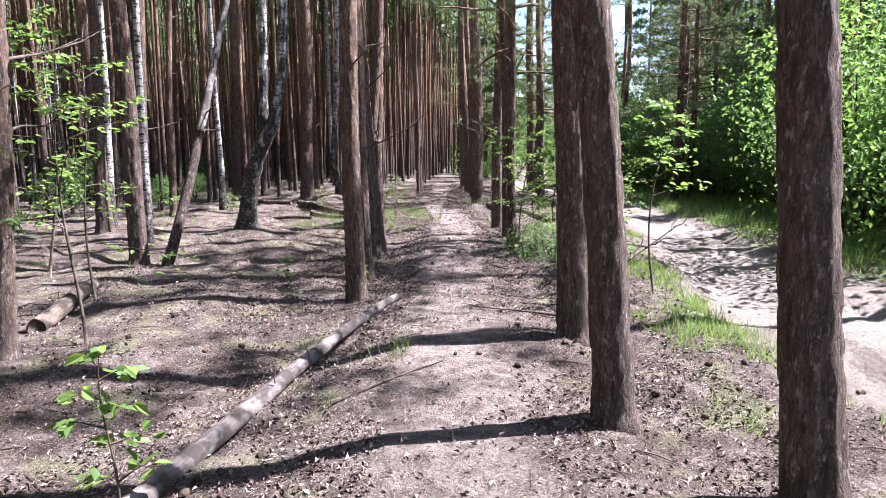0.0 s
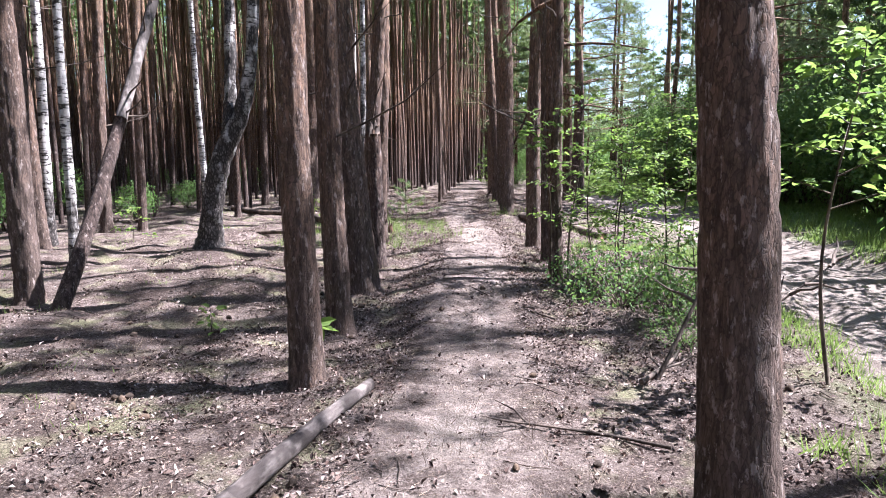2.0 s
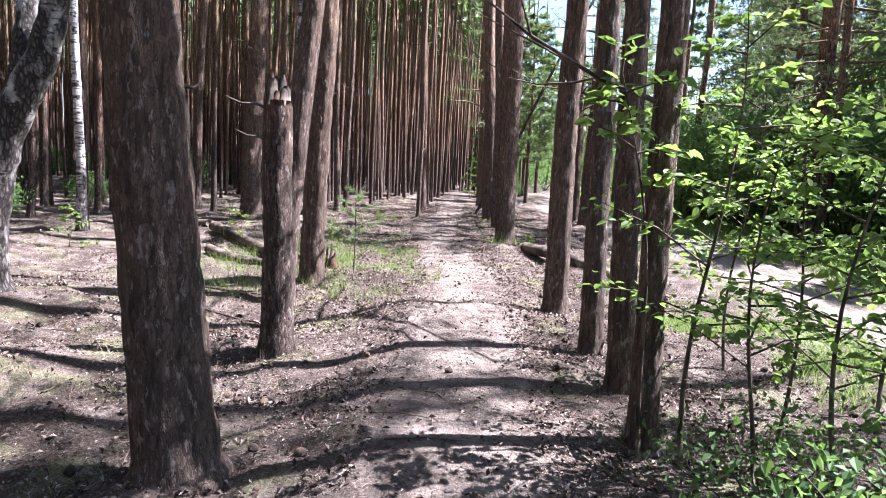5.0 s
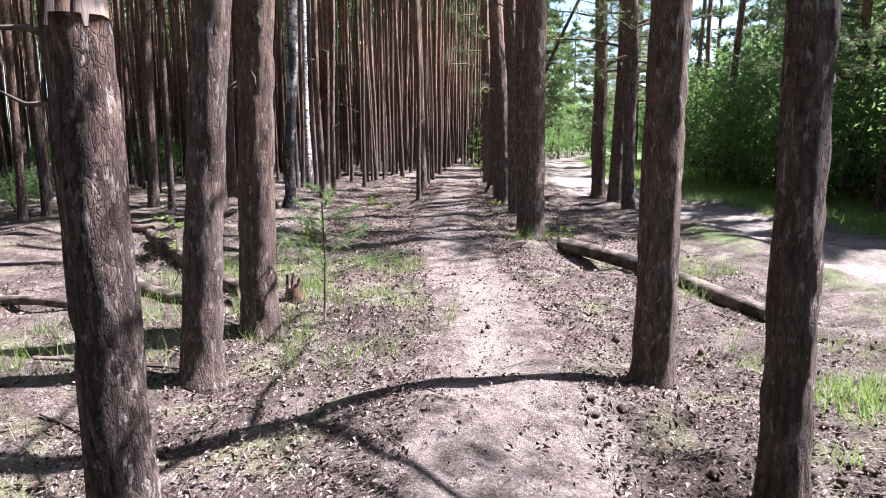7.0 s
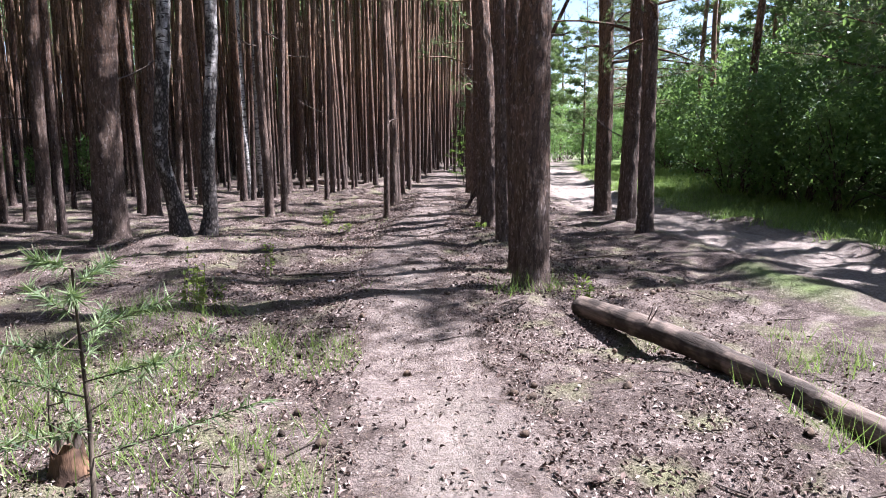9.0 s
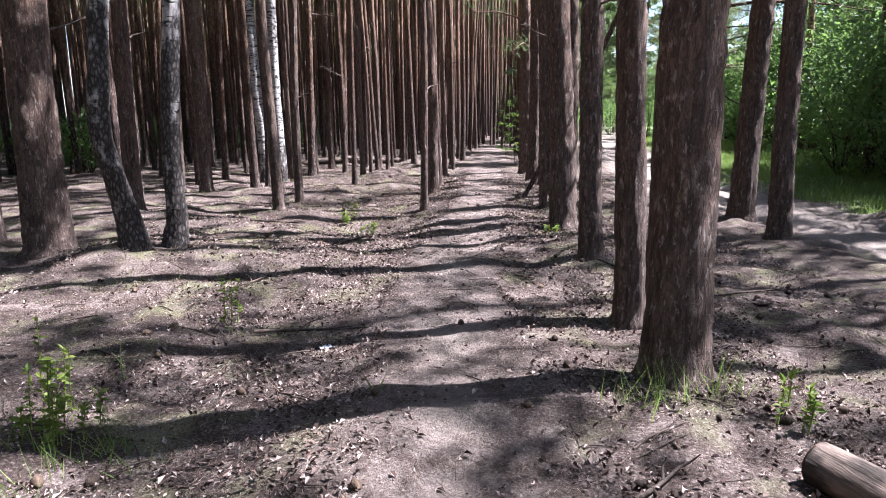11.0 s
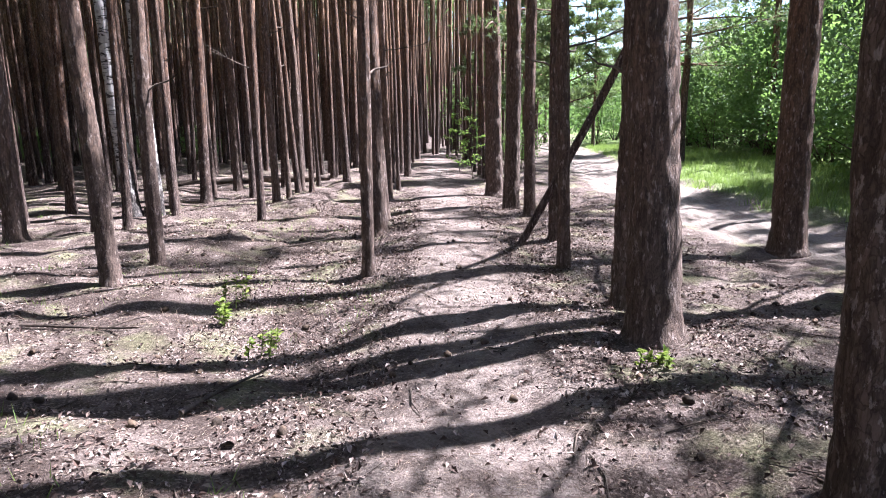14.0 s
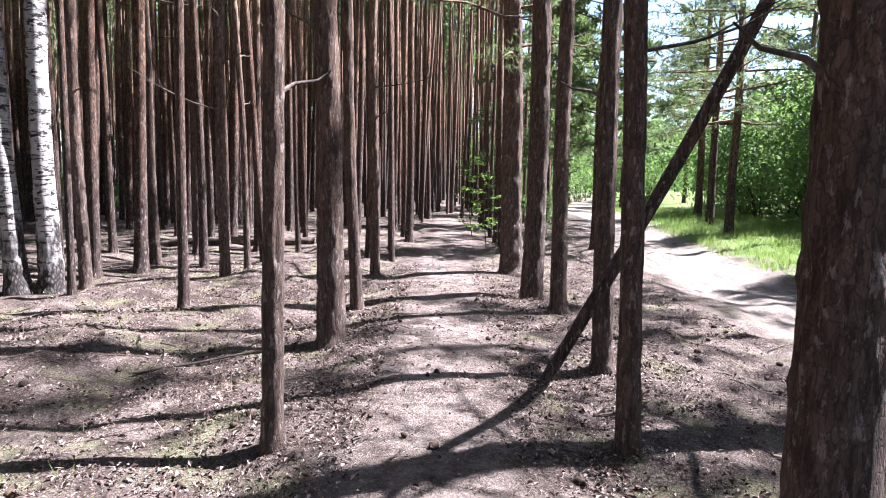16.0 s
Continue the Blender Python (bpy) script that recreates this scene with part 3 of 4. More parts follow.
def plantation():
    g = np.random.default_rng(21)
    spots = []
    for row, x0 in enumerate([-0.9, -3.0, -4.7] + [-6.5 - 1.85 * k for k in range(26)]):
        y = -14 + g.uniform(0, 2)
        while y < 112:
            y += g.uniform(0.65, 1.75)
            x = x0 + g.normal(0, 0.24) + row_shift(y)
            start = 36.5 if row == 0 else 31 if row == 1 else 30 if row == 2 else 19 if row < 5 else 8 if row < 7 else -14
            if y > start or (x < -9 and y < start) and g.random() < 0.6:
                spots.append((x, y))
    y = 36.5
    while y < 112:
        y += g.uniform(0.9, 2.6)
        spots.append((1.45 + g.normal(0, 0.1) + row_shift(y), y))
    for k in range(260):
        spots.append((g.uniform(-7, 6), g.uniform(66, 112)))
    for k in range(90):
        spots.append((g.uniform(-5, 4.5), g.uniform(46, 68)))
    for k in range(130):
        spots.append((g.uniform(-16, -1.4), g.uniform(33, 64)))
    # added rows behind the start, never in view, which hold back sky light
    for row in range(22):
        y = -46 + g.uniform(0, 2)
        while y < -2.5:
            y += g.uniform(0.9, 1.9)
            spots.append((1.4 - 1.85 * row + g.normal(0, 0.25), y))
    spots = [s for s in spots if free(*s, 0.7) and not (abs(s[0] - path_x(s[1])) < 0.8 and s[1] < 47) and abs(s[0] - road_x(s[1])) > 2.2]
    spots.sort(key=lambda s: (s[0] + 1) ** 2 + (s[1] - 34) ** 2)
    rest = []
    for k, (x, y) in enumerate(spots):
        r = 0.045 + 0.05 * g.random() ** 1.3 + (0.03 if g.random() < 0.12 else 0)
        if k < 220:
            s = r / 0.1
            t = thing("pine_tree", "slender plantation pine with a bare straight trunk", "tree", pose(x, y, gz(x, y), g.normal(0, 0.9), g.normal(0, 1.1), g.uniform(0, 360)), "pines of the plantation")
            ob = part("trunk", MID[k % 4], t, "", Matrix.Diagonal((s, s, 1, 1)))
            limbs, green = THIN[k % 2]
            tagged(part("crown", green, t, "green needle sprays", pose(0, 0, g.uniform(-1, 1))), kind="stuff")
        else:
            rest.append((x, y, r))
    rods, base, way = [], [], []
    for x, y, r in rest:
        z = gz(x, y)
        l = g.normal(0, 0.02, 2)
        rods.append(tube([(x, y, z - 0.2), (x + l[0] * 5, y + l[1] * 5, z + 5), (x + l[0] * 9, y + l[1] * 9, z + 11), (x + l[0] * 9, y, z + 19)],
                         [r * 1.15, r * 0.85, r * 0.6, r * 0.15], 7, cap=False))
        m = 15
        p = g.normal(0, 1, (m, 3)) * [0.8, 0.8, 2.2] + [x, y, z + 16]
        base.append(np.repeat(p, 4, 0))
        way.append(g.normal(0, 1, (m * 4, 3)))
    tagged(new("distant_pines", mesh_of("distant_pines", *joined(rods), BARK)), "dense rows of bare pine trunks fading into the wood, with added rows behind the start", "forest", kind="stuff")
    base, way = np.concatenate(base), np.concatenate(way)
    v, f = needles(base, way, g.uniform(0.5, 1.1, len(base)), 0.09, g)
    tagged(new("distant_crowns", mesh_of("distant_crowns", v, f, NEEDLE, False)), "green pine crowns over the distant trunks and the added rows behind the start", "forest", kind="stuff")


plantation()


# ---------------------------------------------------------------- birches, leaning and broken trees
def leaf_crown(seed, z0, z1, spread, clumps, per, size, material, puff=0.35):
    """Leaf clumps scattered through an uneven egg shape."""
    g = np.random.default_rng(seed)
    u = unit(g.normal(0, 1, (clumps, 3))) * g.uniform(0.35, 1.0, (clumps, 1)) ** 0.6
    c = u * [spread, spread, (z1 - z0) / 2] * g.uniform(0.75, 1.15, (clumps, 1)) + [0, 0, (z0 + z1) / 2]
    p = np.repeat(c, per, 0) + g.normal(0, puff, (clumps * per, 3)) * [1, 1, 0.7]
    w = g.normal(0, 1, (len(p), 3)) + [0, 0, -0.35]
    v, f = leaf_scraps(p, w, g.uniform(0.6, 1.2, len(p)) * size, 0.62, g)
    return mesh_of("foliage", v, f, material, False), c


BIRCHTOP = leaf_crown(71, 9, 17, 1.6, 90, 14, 0.12, SHRUBLEAF, 0.4)[0]


def birch(x, y, line, radii, seed, label, second=None, crown=(0, 0)):
    t = thing("birch_tree", label, "tree", pose(x, y, gz(x, y)), "birches")
    for k, (l, r) in enumerate([(line, radii)] + ([second] if second else [])):
        l = np.array(l, float)
        s = np.linspace(0, 1, 90) ** 1.25 * (len(l) - 1)
        q = np.stack([np.interp(s, range(len(l)), l[:, c]) for c in range(3)], 1)
        for _ in range(6):
            q[1:-1] = (q[:-2] + q[1:-1] * 2 + q[2:]) / 4
        rr = np.interp(s, range(len(l)), r)
        if k == 0:
            rr = rr * (1 + 0.4 * np.exp(-np.clip(q[:, 2], 0, 9) / 0.2))
        part("trunk", mesh_of("trunk", *tube(q, rr, 20, 0.05 * radii[0], 0.4 if k == 0 else 0, seed + k), OLDBIRCH if "dark" in label else BIRCH), t, "white bark with black marks")
    tagged(part("crown", BIRCHTOP, t, "green birch leaves", pose(*crown, 0, 0, 0, seed * 40)), kind="stuff")
    return t


birch(-3.62, 23.45, [(0.06, 0, -0.2), (0, 0, 0.3), (-0.16, -0.1, 1.2), (-0.02, -0.05, 2.8), (0.1, 0, 6), (0.1, 0, 17)], [0.13, 0.115, 0.105, 0.095, 0.08, 0.02], 1,
      "old birch with dark cracked lower bark and white patches")
birch(-3.22, 23.72, [(-0.08, 0, -0.2), (0, 0, 0.3), (0.0, 0, 1.2), (0.14, 0.05, 2.8), (0.2, 0, 6), (0.2, 0, 17)], [0.12, 0.105, 0.095, 0.09, 0.075, 0.02], 2,
      "old birch with dark cracked lower bark and white patches", None, (0.2, 0))
birch(-5.22, 32.70, [(0.05, 0, -0.2), (0, 0, 0.3), (-0.1, 0, 2), (-0.16, 0, 4), (-0.2, 0, 8), (-0.2, 0, 17)], [0.14, 0.125, 0.115, 0.105, 0.09, 0.02], 3, "white birch with black flecks, one of a pair")
birch(-4.86, 32.85, [(-0.05, 0, -0.2), (0, 0, 0.3), (-0.06, 0, 2), (-0.05, 0, 4), (0, 0, 8), (0, 0, 17)], [0.15, 0.135, 0.125, 0.11, 0.09, 0.02], 4, "white birch with black flecks, one of a pair")
birch(-4.0, 13.5, [(-0.05, 0, -0.2), (0, 0, 0.2), (0.08, 0, 0.85), (0.26, 0, 1.5), (0.60, 0, 2.1), (0.80, 0, 2.9), (0.92, 0, 4.6), (0.95, 0, 15)], [0.20, 0.18, 0.165, 0.16, 0.125, 0.10, 0.08, 0.02], 5,
      "bent forked birch with dark rugged bark below and white stems above", ([(0.34, 0.0, 1.6), (0.39, 0.08, 2.2), (0.42, 0.15, 3.2), (0.44, 0.2, 4.6), (0.44, 0.2, 15)], [0.10, 0.09, 0.08, 0.07, 0.02]), (0.7, 0))
birch(-7.40, 14.60, [(0, 0, -0.2), (0.02, 0, 1), (0.08, 0, 3), (0.1, 0, 6), (0.1, 0, 16)], [0.09, 0.082, 0.076, 0.06, 0.015], 6, "slim white birch among the pines")
birch(-5.60, 12.40, [(0, 0, -0.2), (0.02, 0, 1), (0.03, 0, 3), (0.1, 0, 6), (0.1, 0, 16)], [0.075, 0.068, 0.06, 0.05, 0.015], 7, "slim white birch among the pines")
birch(-6.40, 19.20, [(0, 0, -0.2), (0.02, 0, 1), (-0.06, 0, 3), (-0.1, 0, 6), (-0.1, 0, 16)], [0.085, 0.078, 0.07, 0.06, 0.015], 8, "slim white birch among the pines")


def leaning_tree(x, y, way, length, r0, r1, material, label, seed):
    t = thing("leaning_tree", label, "dead tree", pose(x, y, gz(x, y) - 0.05))
    s = np.linspace(0, length, 40)
    g = np.random.default_rng(seed)
    w = np.array(way, float)
    line = s[:, None] * w + np.stack([0.05 * np.sin(s * 0.9), 0.03 * np.sin(s * 1.3 + 1), 0 * s], 1)
    part("trunk", mesh_of("trunk", *tube(line, np.linspace(r0, r1, 40), 14, 0.05 * r0, 0, seed), material), t)
    if material == DEADWOOD:
        part("bark_sleeve", mesh_of("bark_sleeve", *tube(line[:17], np.linspace(r0 * 1.12, r0 * 0.9, 17), 16, 0.06 * r0, 0, seed + 1), BARK), t, "dark bark left on the foot")
    for k in range(6):
        q = line[int(g.uniform(10, 38))]
        part("branch_stub", STUB, t, "", pose(*q, 0, -g.uniform(-10, 50), g.uniform(0, 360)))
    return t


leaning_tree(0.93, 29.4, (0.478, -0.1, 1), 12.0, 0.05, 0.034, BARK, "dead pine trunk leaning over from the path towards the track", 61)
leaning_tree(-4.18, 9.73, (0.09, 0.55, 1), 5.2, 0.078, 0.048, DEADWOOD, "pale barkless dead trunk leaning away into the wood", 62)


leaning_tree(1.47, 7.61, (0.5, 0.25, 1), 1.5, 0.017, 0.006, TWIG, "thin dead branch sticking up from the litter", 63)
leaning_tree(2.0, 8.2, (0.75, 0.1, 0.55), 1.4, 0.012, 0.005, TWIG, "thin dead branch sticking up from the litter", 64)


def snag():
    t = thing("broken_snag", "dead broken-off pine trunk with a splintered top", "dead tree", pose(-1.21, 13.0, gz(-1.21, 13.0)))
    z = np.r_[np.arange(-0.2, 2.05, 0.06)]
    rr = 0.118 * (1 + 0.4 * np.exp(-np.clip(z, 0, 9) / 0.15)) * (1 - 0.06 * z)
    line = np.stack([-0.015 * z, 0 * z, z], 1)
    v, f = tube(line, rr, 24, 0.007, 0.5, 9)
    part("trunk", mesh_of("trunk", v, f, BARK), t)
    g = np.random.default_rng(4)
    for k in range(9):
        a = k * 0.7
        hh = 0.05 + 0.17 * (0.5 + 0.5 * math.cos(a - 2.6)) + g.uniform(0, 0.07)
        p0 = (0.068 * math.cos(a) - 0.03, 0.068 * math.sin(a), 1.98)
        part("splinter", mesh_of("splinter", *tube([p0, (p0[0], p0[1], 2.0 + hh * 0.75), (p0[0] * 0.95, p0[1], 2.0 + hh)], [0.04, 0.034, 0.016], 5, 0.006, 0, k), RAWWOOD if k % 3 == 1 else OLDLOG), t, "torn splintered wood")
    part("branch_stub", STUB, t, "", pose(-0.1, 0, 1.95, 0, -10, 175))
    part("branch_stub", STUB, t, "", pose(-0.1, 0, 1.7, 0, -10, 150))


snag()


# ---------------------------------------------------------------- logs, stump, sticks
def fallen_log(a, b, r0, r1, material, label, seed, lift=0.75, cut=False, stubs=2, sag=0.0):
    g = np.random.default_rng(seed)
    a, b = np.array(a, float), np.array(b, float)
    length = float(np.hypot(*(b - a)))
    s = np.linspace(0, 1, max(int(length / 0.07), 12))
    za, zb = gz(*a) + r0 * lift, gz(*b) + r1 * lift
    turn = math.degrees(math.atan2(b[1] - a[1], b[0] - a[0]))
    tilt = math.degrees(math.atan2(zb - za, length))
    t = thing("fallen_log", label, "log", pose(a[0], a[1], za, 0, -tilt, turn), "fallen logs")
    line = np.stack([0.03 * np.sin(s * 5 + seed), s * 0, s * length], 1) * [1, 1, 1]
    line[:, 1] = 0.05 * np.sin(s * math.pi) * (1 if seed % 2 else -1)
    me = mesh_of("log", *tube(line, np.interp(s, [0, 1], [r0, r1]), 18, 0.05 * r0, 0, seed), material)
    bark = part("bark", me, t, "", pose(0, 0, 0, 0, 90, 0))
    if cut:
        for z, r in ((-0.004, r0), (length + 0.004, r1)):
            x0, y0 = (line[0] if z < 0 else line[-1])[:2]
            part("sawn_end", mesh_of("sawn_end", *tube([(x0, y0, z), (x0, y0, z + (0.006 if z > 0 else -0.006))], [r * 0.93, r * 0.9], 18), RAWWOOD), t, "pale sawn wood", pose(0, 0, 0, 0, 90, 0))
    for k in range(stubs):
        part("branch_stub", STUB, t, "", pose(g.uniform(0.2, 0.8) * length, 0, r0 * 0.8, g.uniform(-40, 40), -g.uniform(50, 85), g.uniform(0, 60)) @ Matrix.Scale(0.45, 4))
    return t


fallen_log((-1.62, 2.65), (-0.50, 7.40), 0.072, 0.042, LOGBARK, "pale weathered fallen trunk lying on dry needles", 1)
fallen_log((-3.86, 6.03), (-4.35, 8.0), 0.09, 0.08, OLDLOG, "dark rotting log half sunk in the litter", 2)
fallen_log((1.53, 19.42), (2.98, 16.55), 0.098, 0.088, OLDLOG, "sawn pine log lying in the sun beside the path", 3, 0.9, True)
fallen_log((-4.26, 19.83), (-1.95, 16.75), 0.095, 0.08, OLDLOG, "mossy rotting log behind a pine", 4)
fallen_log((-6.85, 22.29), (-4.7, 20.75), 0.08, 0.07, OLDLOG, "dark rotting log on the wood floor", 5)
fallen_log((-3.4, 17.3), (-1.95, 16.25), 0.075, 0.06, OLDLOG, "short rotting log with loose bark", 6)
fallen_log((-5.2, 16.8), (-3.2, 16.2), 0.05, 0.04, OLDLOG, "thin fallen pole on the wood floor", 7)
fallen_log((-6.5, 38.6), (-2.6, 39.0), 0.10, 0.09, OLDLOG, "dark fallen trunk across the plantation floor", 8)


def stump(x, y):
    t = thing("tree_stump", "small splintered red-brown stump", "stump", pose(x, y, gz(x, y) - 0.03))
    z = np.linspace(-0.02, 0.19, 8)
    v, f = tube(np.stack([0 * z, 0 * z, z], 1), 0.088 - 0.1 * z + 0.03 * np.exp(-np.clip(z, 0, 1) / 0.04), 16, 0.006, 0.4, 5)
    v = np.array(v)
    v[-16:, 2] += np.random.default_rng(2).uniform(-0.07, 0.06, 16)
    part("body", mesh_of("body", v, f, RAWWOOD), t)
    for k in range(4):
        a = k * 1.6
        p0 = (0.05 * math.cos(a), 0.05 * math.sin(a))
        part("splinter", mesh_of("splinter", *tube([(*p0, 0.1), (*p0, 0.2), (p0[0] * 1.1, p0[1], 0.24 + 0.02 * k)], [0.026, 0.022, 0.01], 5, 0.004, 0, k), OLDLOG), t)


stump(-1.46, 16.66)


def stick(x, y, length, turn, r=0.012, seed=0):
    g = np.random.default_rng(seed)
    s = np.linspace(0, length, 7)
    line = np.stack([s, 0.05 * length * np.sin(s * 3 / length + seed), 0.012 + r + 0 * s], 1)
    pieces = [tube(line, np.linspace(r, r * 0.45, 7), 6)]
    for k in range(int(g.integers(1, 3))):
        q = line[int(g.integers(2, 6))]
        pieces.append(tube([q, q + [0.12 * length, 0.1 * length * (1 if k else -1), 0.03], q + [0.26 * length, 0.14 * length * (1 if k else -1), 0.05]], [r * 0.6, r * 0.45, r * 0.2], 5))
    c, sn = math.cos(radians(turn)), math.sin(radians(turn))
    dz = gz(x + c * length * 0.8, y + sn * length * 0.8) - gz(x, y)
    ob = new("fallen_branch", mesh_of("fallen_branch", *joined(pieces), TWIG))
    ob.matrix_basis = pose(x, y, gz(x, y), 0, -math.degrees(math.atan2(dz, length * 0.8)), turn)
    tagged(ob, "dry grey fallen branch lying on the litter", "branch", "fallen branches")


stick(-1.64, 24.77, 0.75, 70, 0.016, 1)
stick(-1.5, 21.2, 0.9, 20, 0.014, 2)
stick(1.35, 7.5, 1.1, 60, 0.02, 3)
stick(1.2, 6.4, 0.9, 160, 0.012, 4)
stick(-0.75, 4.2, 0.8, 30, 0.012, 5)
stick(1.0, 9.3, 1.2, 130, 0.012, 6)
stick(-2.2, 7.4, 0.9, 75, 0.016, 7)
stick(-2.9, 15.0, 1.2, 10, 0.016, 8)
stick(-2.4, 14.3, 0.8, -20, 0.012, 9)
stick(0.72, 19.2, 0.35, 40, 0.012, 10)
stick(1.5, 23.0, 0.8, 110, 0.012, 11)
stick(1.9, 22.3, 1.0, 10, 0.014, 12)
stick(-2.1, 22.0, 0.7, 80, 0.012, 13)
stick(1.7, 16.3, 0.6, 20, 0.01, 14)
stick(-3.4, 26.3, 1.0, 5, 0.014, 15)
stick(-2.3, 29.5, 1.1, 40, 0.014, 16)


# ---------------------------------------------------------------- saplings and shrubs
def sapling(x, y, h, twigs, leaves, size, seed, spread=0.6, low=0.3, material=LEAF, label="young broad-leaved sapling with bright green leaves", lean=(0, 0), flat=0.18, bare=False):
    """A thin stem with side twigs, each lined with leaves."""
    g = np.random.default_rng(seed)
    t = thing("sapling", label, "sapling", pose(x, y, gz(x, y) - 0.02), "saplings")
    s = np.linspace(0, 1, 12)
    stem = np.stack([lean[0] * h * s + 0.03 * h * np.sin(s * 5 + seed), lean[1] * h * s + 0.02 * h * np.sin(s * 4), h * s], 1)
    part("stem", mesh_of("stem", *tube(stem, np.linspace(0.0035 + 0.005 * h, 0.002, 12), 7), STEM), t)
    rods, base, way = [], [], []
    for k in range(twigs):
        f = low + (0.97 - low) * (k + g.uniform(0, 0.8)) / twigs
        o = np.array([np.interp(f, s, stem[:, c]) for c in range(3)])
        a = k * 2.4 + g.uniform(-0.5, 0.5)
        reach = spread * (1.15 - 0.75 * f) * g.uniform(0.6, 1.15)
        e = o + np.array([math.cos(a), math.sin(a), g.uniform(-0.05, 0.5)]) * reach
        m = (o + e) / 2 + [0, 0, 0.06 * reach]
        rods.append(tube([o, m, e], [0.006, 0.004, 0.002], 4, cap=False))
        q = g.uniform(0.25, 1.05, leaves)[:, None]
        p = o + (e - o) * q + [0, 0, 0.05] * (1 - q) + g.normal(0, 0.25 * size + 0.05 * reach, (leaves, 3)) * [1, 1, 0.6]
        base.append(p)
        way.append(np.array([math.cos(a), math.sin(a), 0]) * 0.6 + g.normal(0, 0.75, (leaves, 3)) * [1, 1, flat * 2.2] - [0, 0, 0.15])
    tagged(part("twig_spray", mesh_of("twig_spray", *joined(rods), STEM), t), kind="stuff")
    if not bare:
        base, way = np.concatenate(base), np.concatenate(way)
        v, f = leaf_blades(base, way, g.uniform(0.6, 1.15, len(base)) * size, 0.62, g)
        tagged(part("foliage", mesh_of("foliage", v, f, material, False), t), kind="stuff")
    return t


sapling(-1.60, 2.96, 0.85, 10, 6, 0.10, 1, 0.28, 0.2)
sapling(-3.25, 5.65, 2.7, 16, 22, 0.08, 2, 1.3, 0.3, label="tall thin sapling with flat layers of green leaves", flat=0.08)
sapling(-3.9, 7.2, 2.6, 12, 16, 0.08, 22, 1.1, 0.35, flat=0.08)
sapling(-5.4, 9.0, 3.6, 14, 26, 0.10, 24, 1.1, 0.6, flat=0.1)
sapling(2.5, 7.35, 2.3, 13, 20, 0.10, 3, 0.75, 0.5, label="young maple with layers of pale green leaves", flat=0.08)
sapling(1.46, 11.02, 2.35, 20, 26, 0.066, 4, 0.75, 0.3)
sapling(1.28, 11.12, 2.1, 8, 12, 0.09, 5, 0.55, 0.75, lean=(-0.15, 0))
sapling(2.10, 11.40, 1.9, 20, 30, 0.066, 6, 0.75, 0.25)
sapling(2.40, 10.75, 2.1, 22, 32, 0.066, 7, 0.85, 0.22, lean=(0.06, 0))
sapling(1.62, 10.80, 1.7, 14, 20, 0.062, 8, 0.6, 0.25)
sapling(1.92, 10.60, 2.0, 17, 24, 0.066, 9, 0.7, 0.25, lean=(0.05, 0.04))
sapling(2.45, 12.90, 2.2, 18, 26, 0.07, 10, 0.85, 0.3)
sapling(3.05, 11.9, 2.3, 18, 26, 0.07, 11, 0.95, 0.3)
sapling(2.2, 9.0, 1.1, 10, 12, 0.07, 13, 0.5, 0.2)
sapling(2.7, 9.6, 1.4, 10, 14, 0.075, 23, 0.6, 0.2)
sapling(1.25, 39.6, 1.7, 12, 20, 0.10, 14, 0.6, 0.1)
sapling(1.05, 41.5, 2.2, 12, 20, 0.10, 15, 0.6, 0.1)
sapling(-1.70, 16.95, 0.62, 6, 1, 0.05, 16, 0.3, 0.3, bare=True, label="dead bare sapling with thin twigs")
sapling(-2.1, 8.7, 0.35, 5, 4, 0.08, 17, 0.2, 0.2)
sapling(-5.6, 17.5, 0.7, 8, 10, 0.08, 18, 0.4, 0.1)
sapling(-6.2, 15.2, 0.8, 8, 12, 0.08, 19, 0.5, 0.1)
sapling(-3.2, 18.2, 0.7, 8, 10, 0.06, 20, 0.35, 0.15, HERB)


def rosette(x, y):
    """A tuft of large leaves at a tree's foot."""
    g = np.random.default_rng(3)
    t = thing("seedling", "small seedling with a whorl of broad pale-green leaves", "seedling", pose(x, y, gz(x, y)))
    part("stem", mesh_of("stem", *tube([(0, 0, 0), (0.02, 0, 0.12), (0.03, 0, 0.26)], [0.006, 0.005, 0.004], 6), STEM), t)
    for k in range(11):
        a = k * 2.4
        w = np.array([[math.cos(a), math.sin(a), 0.25 - 0.05 * k]])
        v, f = leaf_blades(np.array([[0.03, 0, 0.26 - 0.006 * k]]), w, [0.15 + 0.012 * (k % 3)], 0.5, g)
        part("leaf", mesh_of("leaf", v, f, LEAF, False), t)


rosette(-1.10, 8.40)


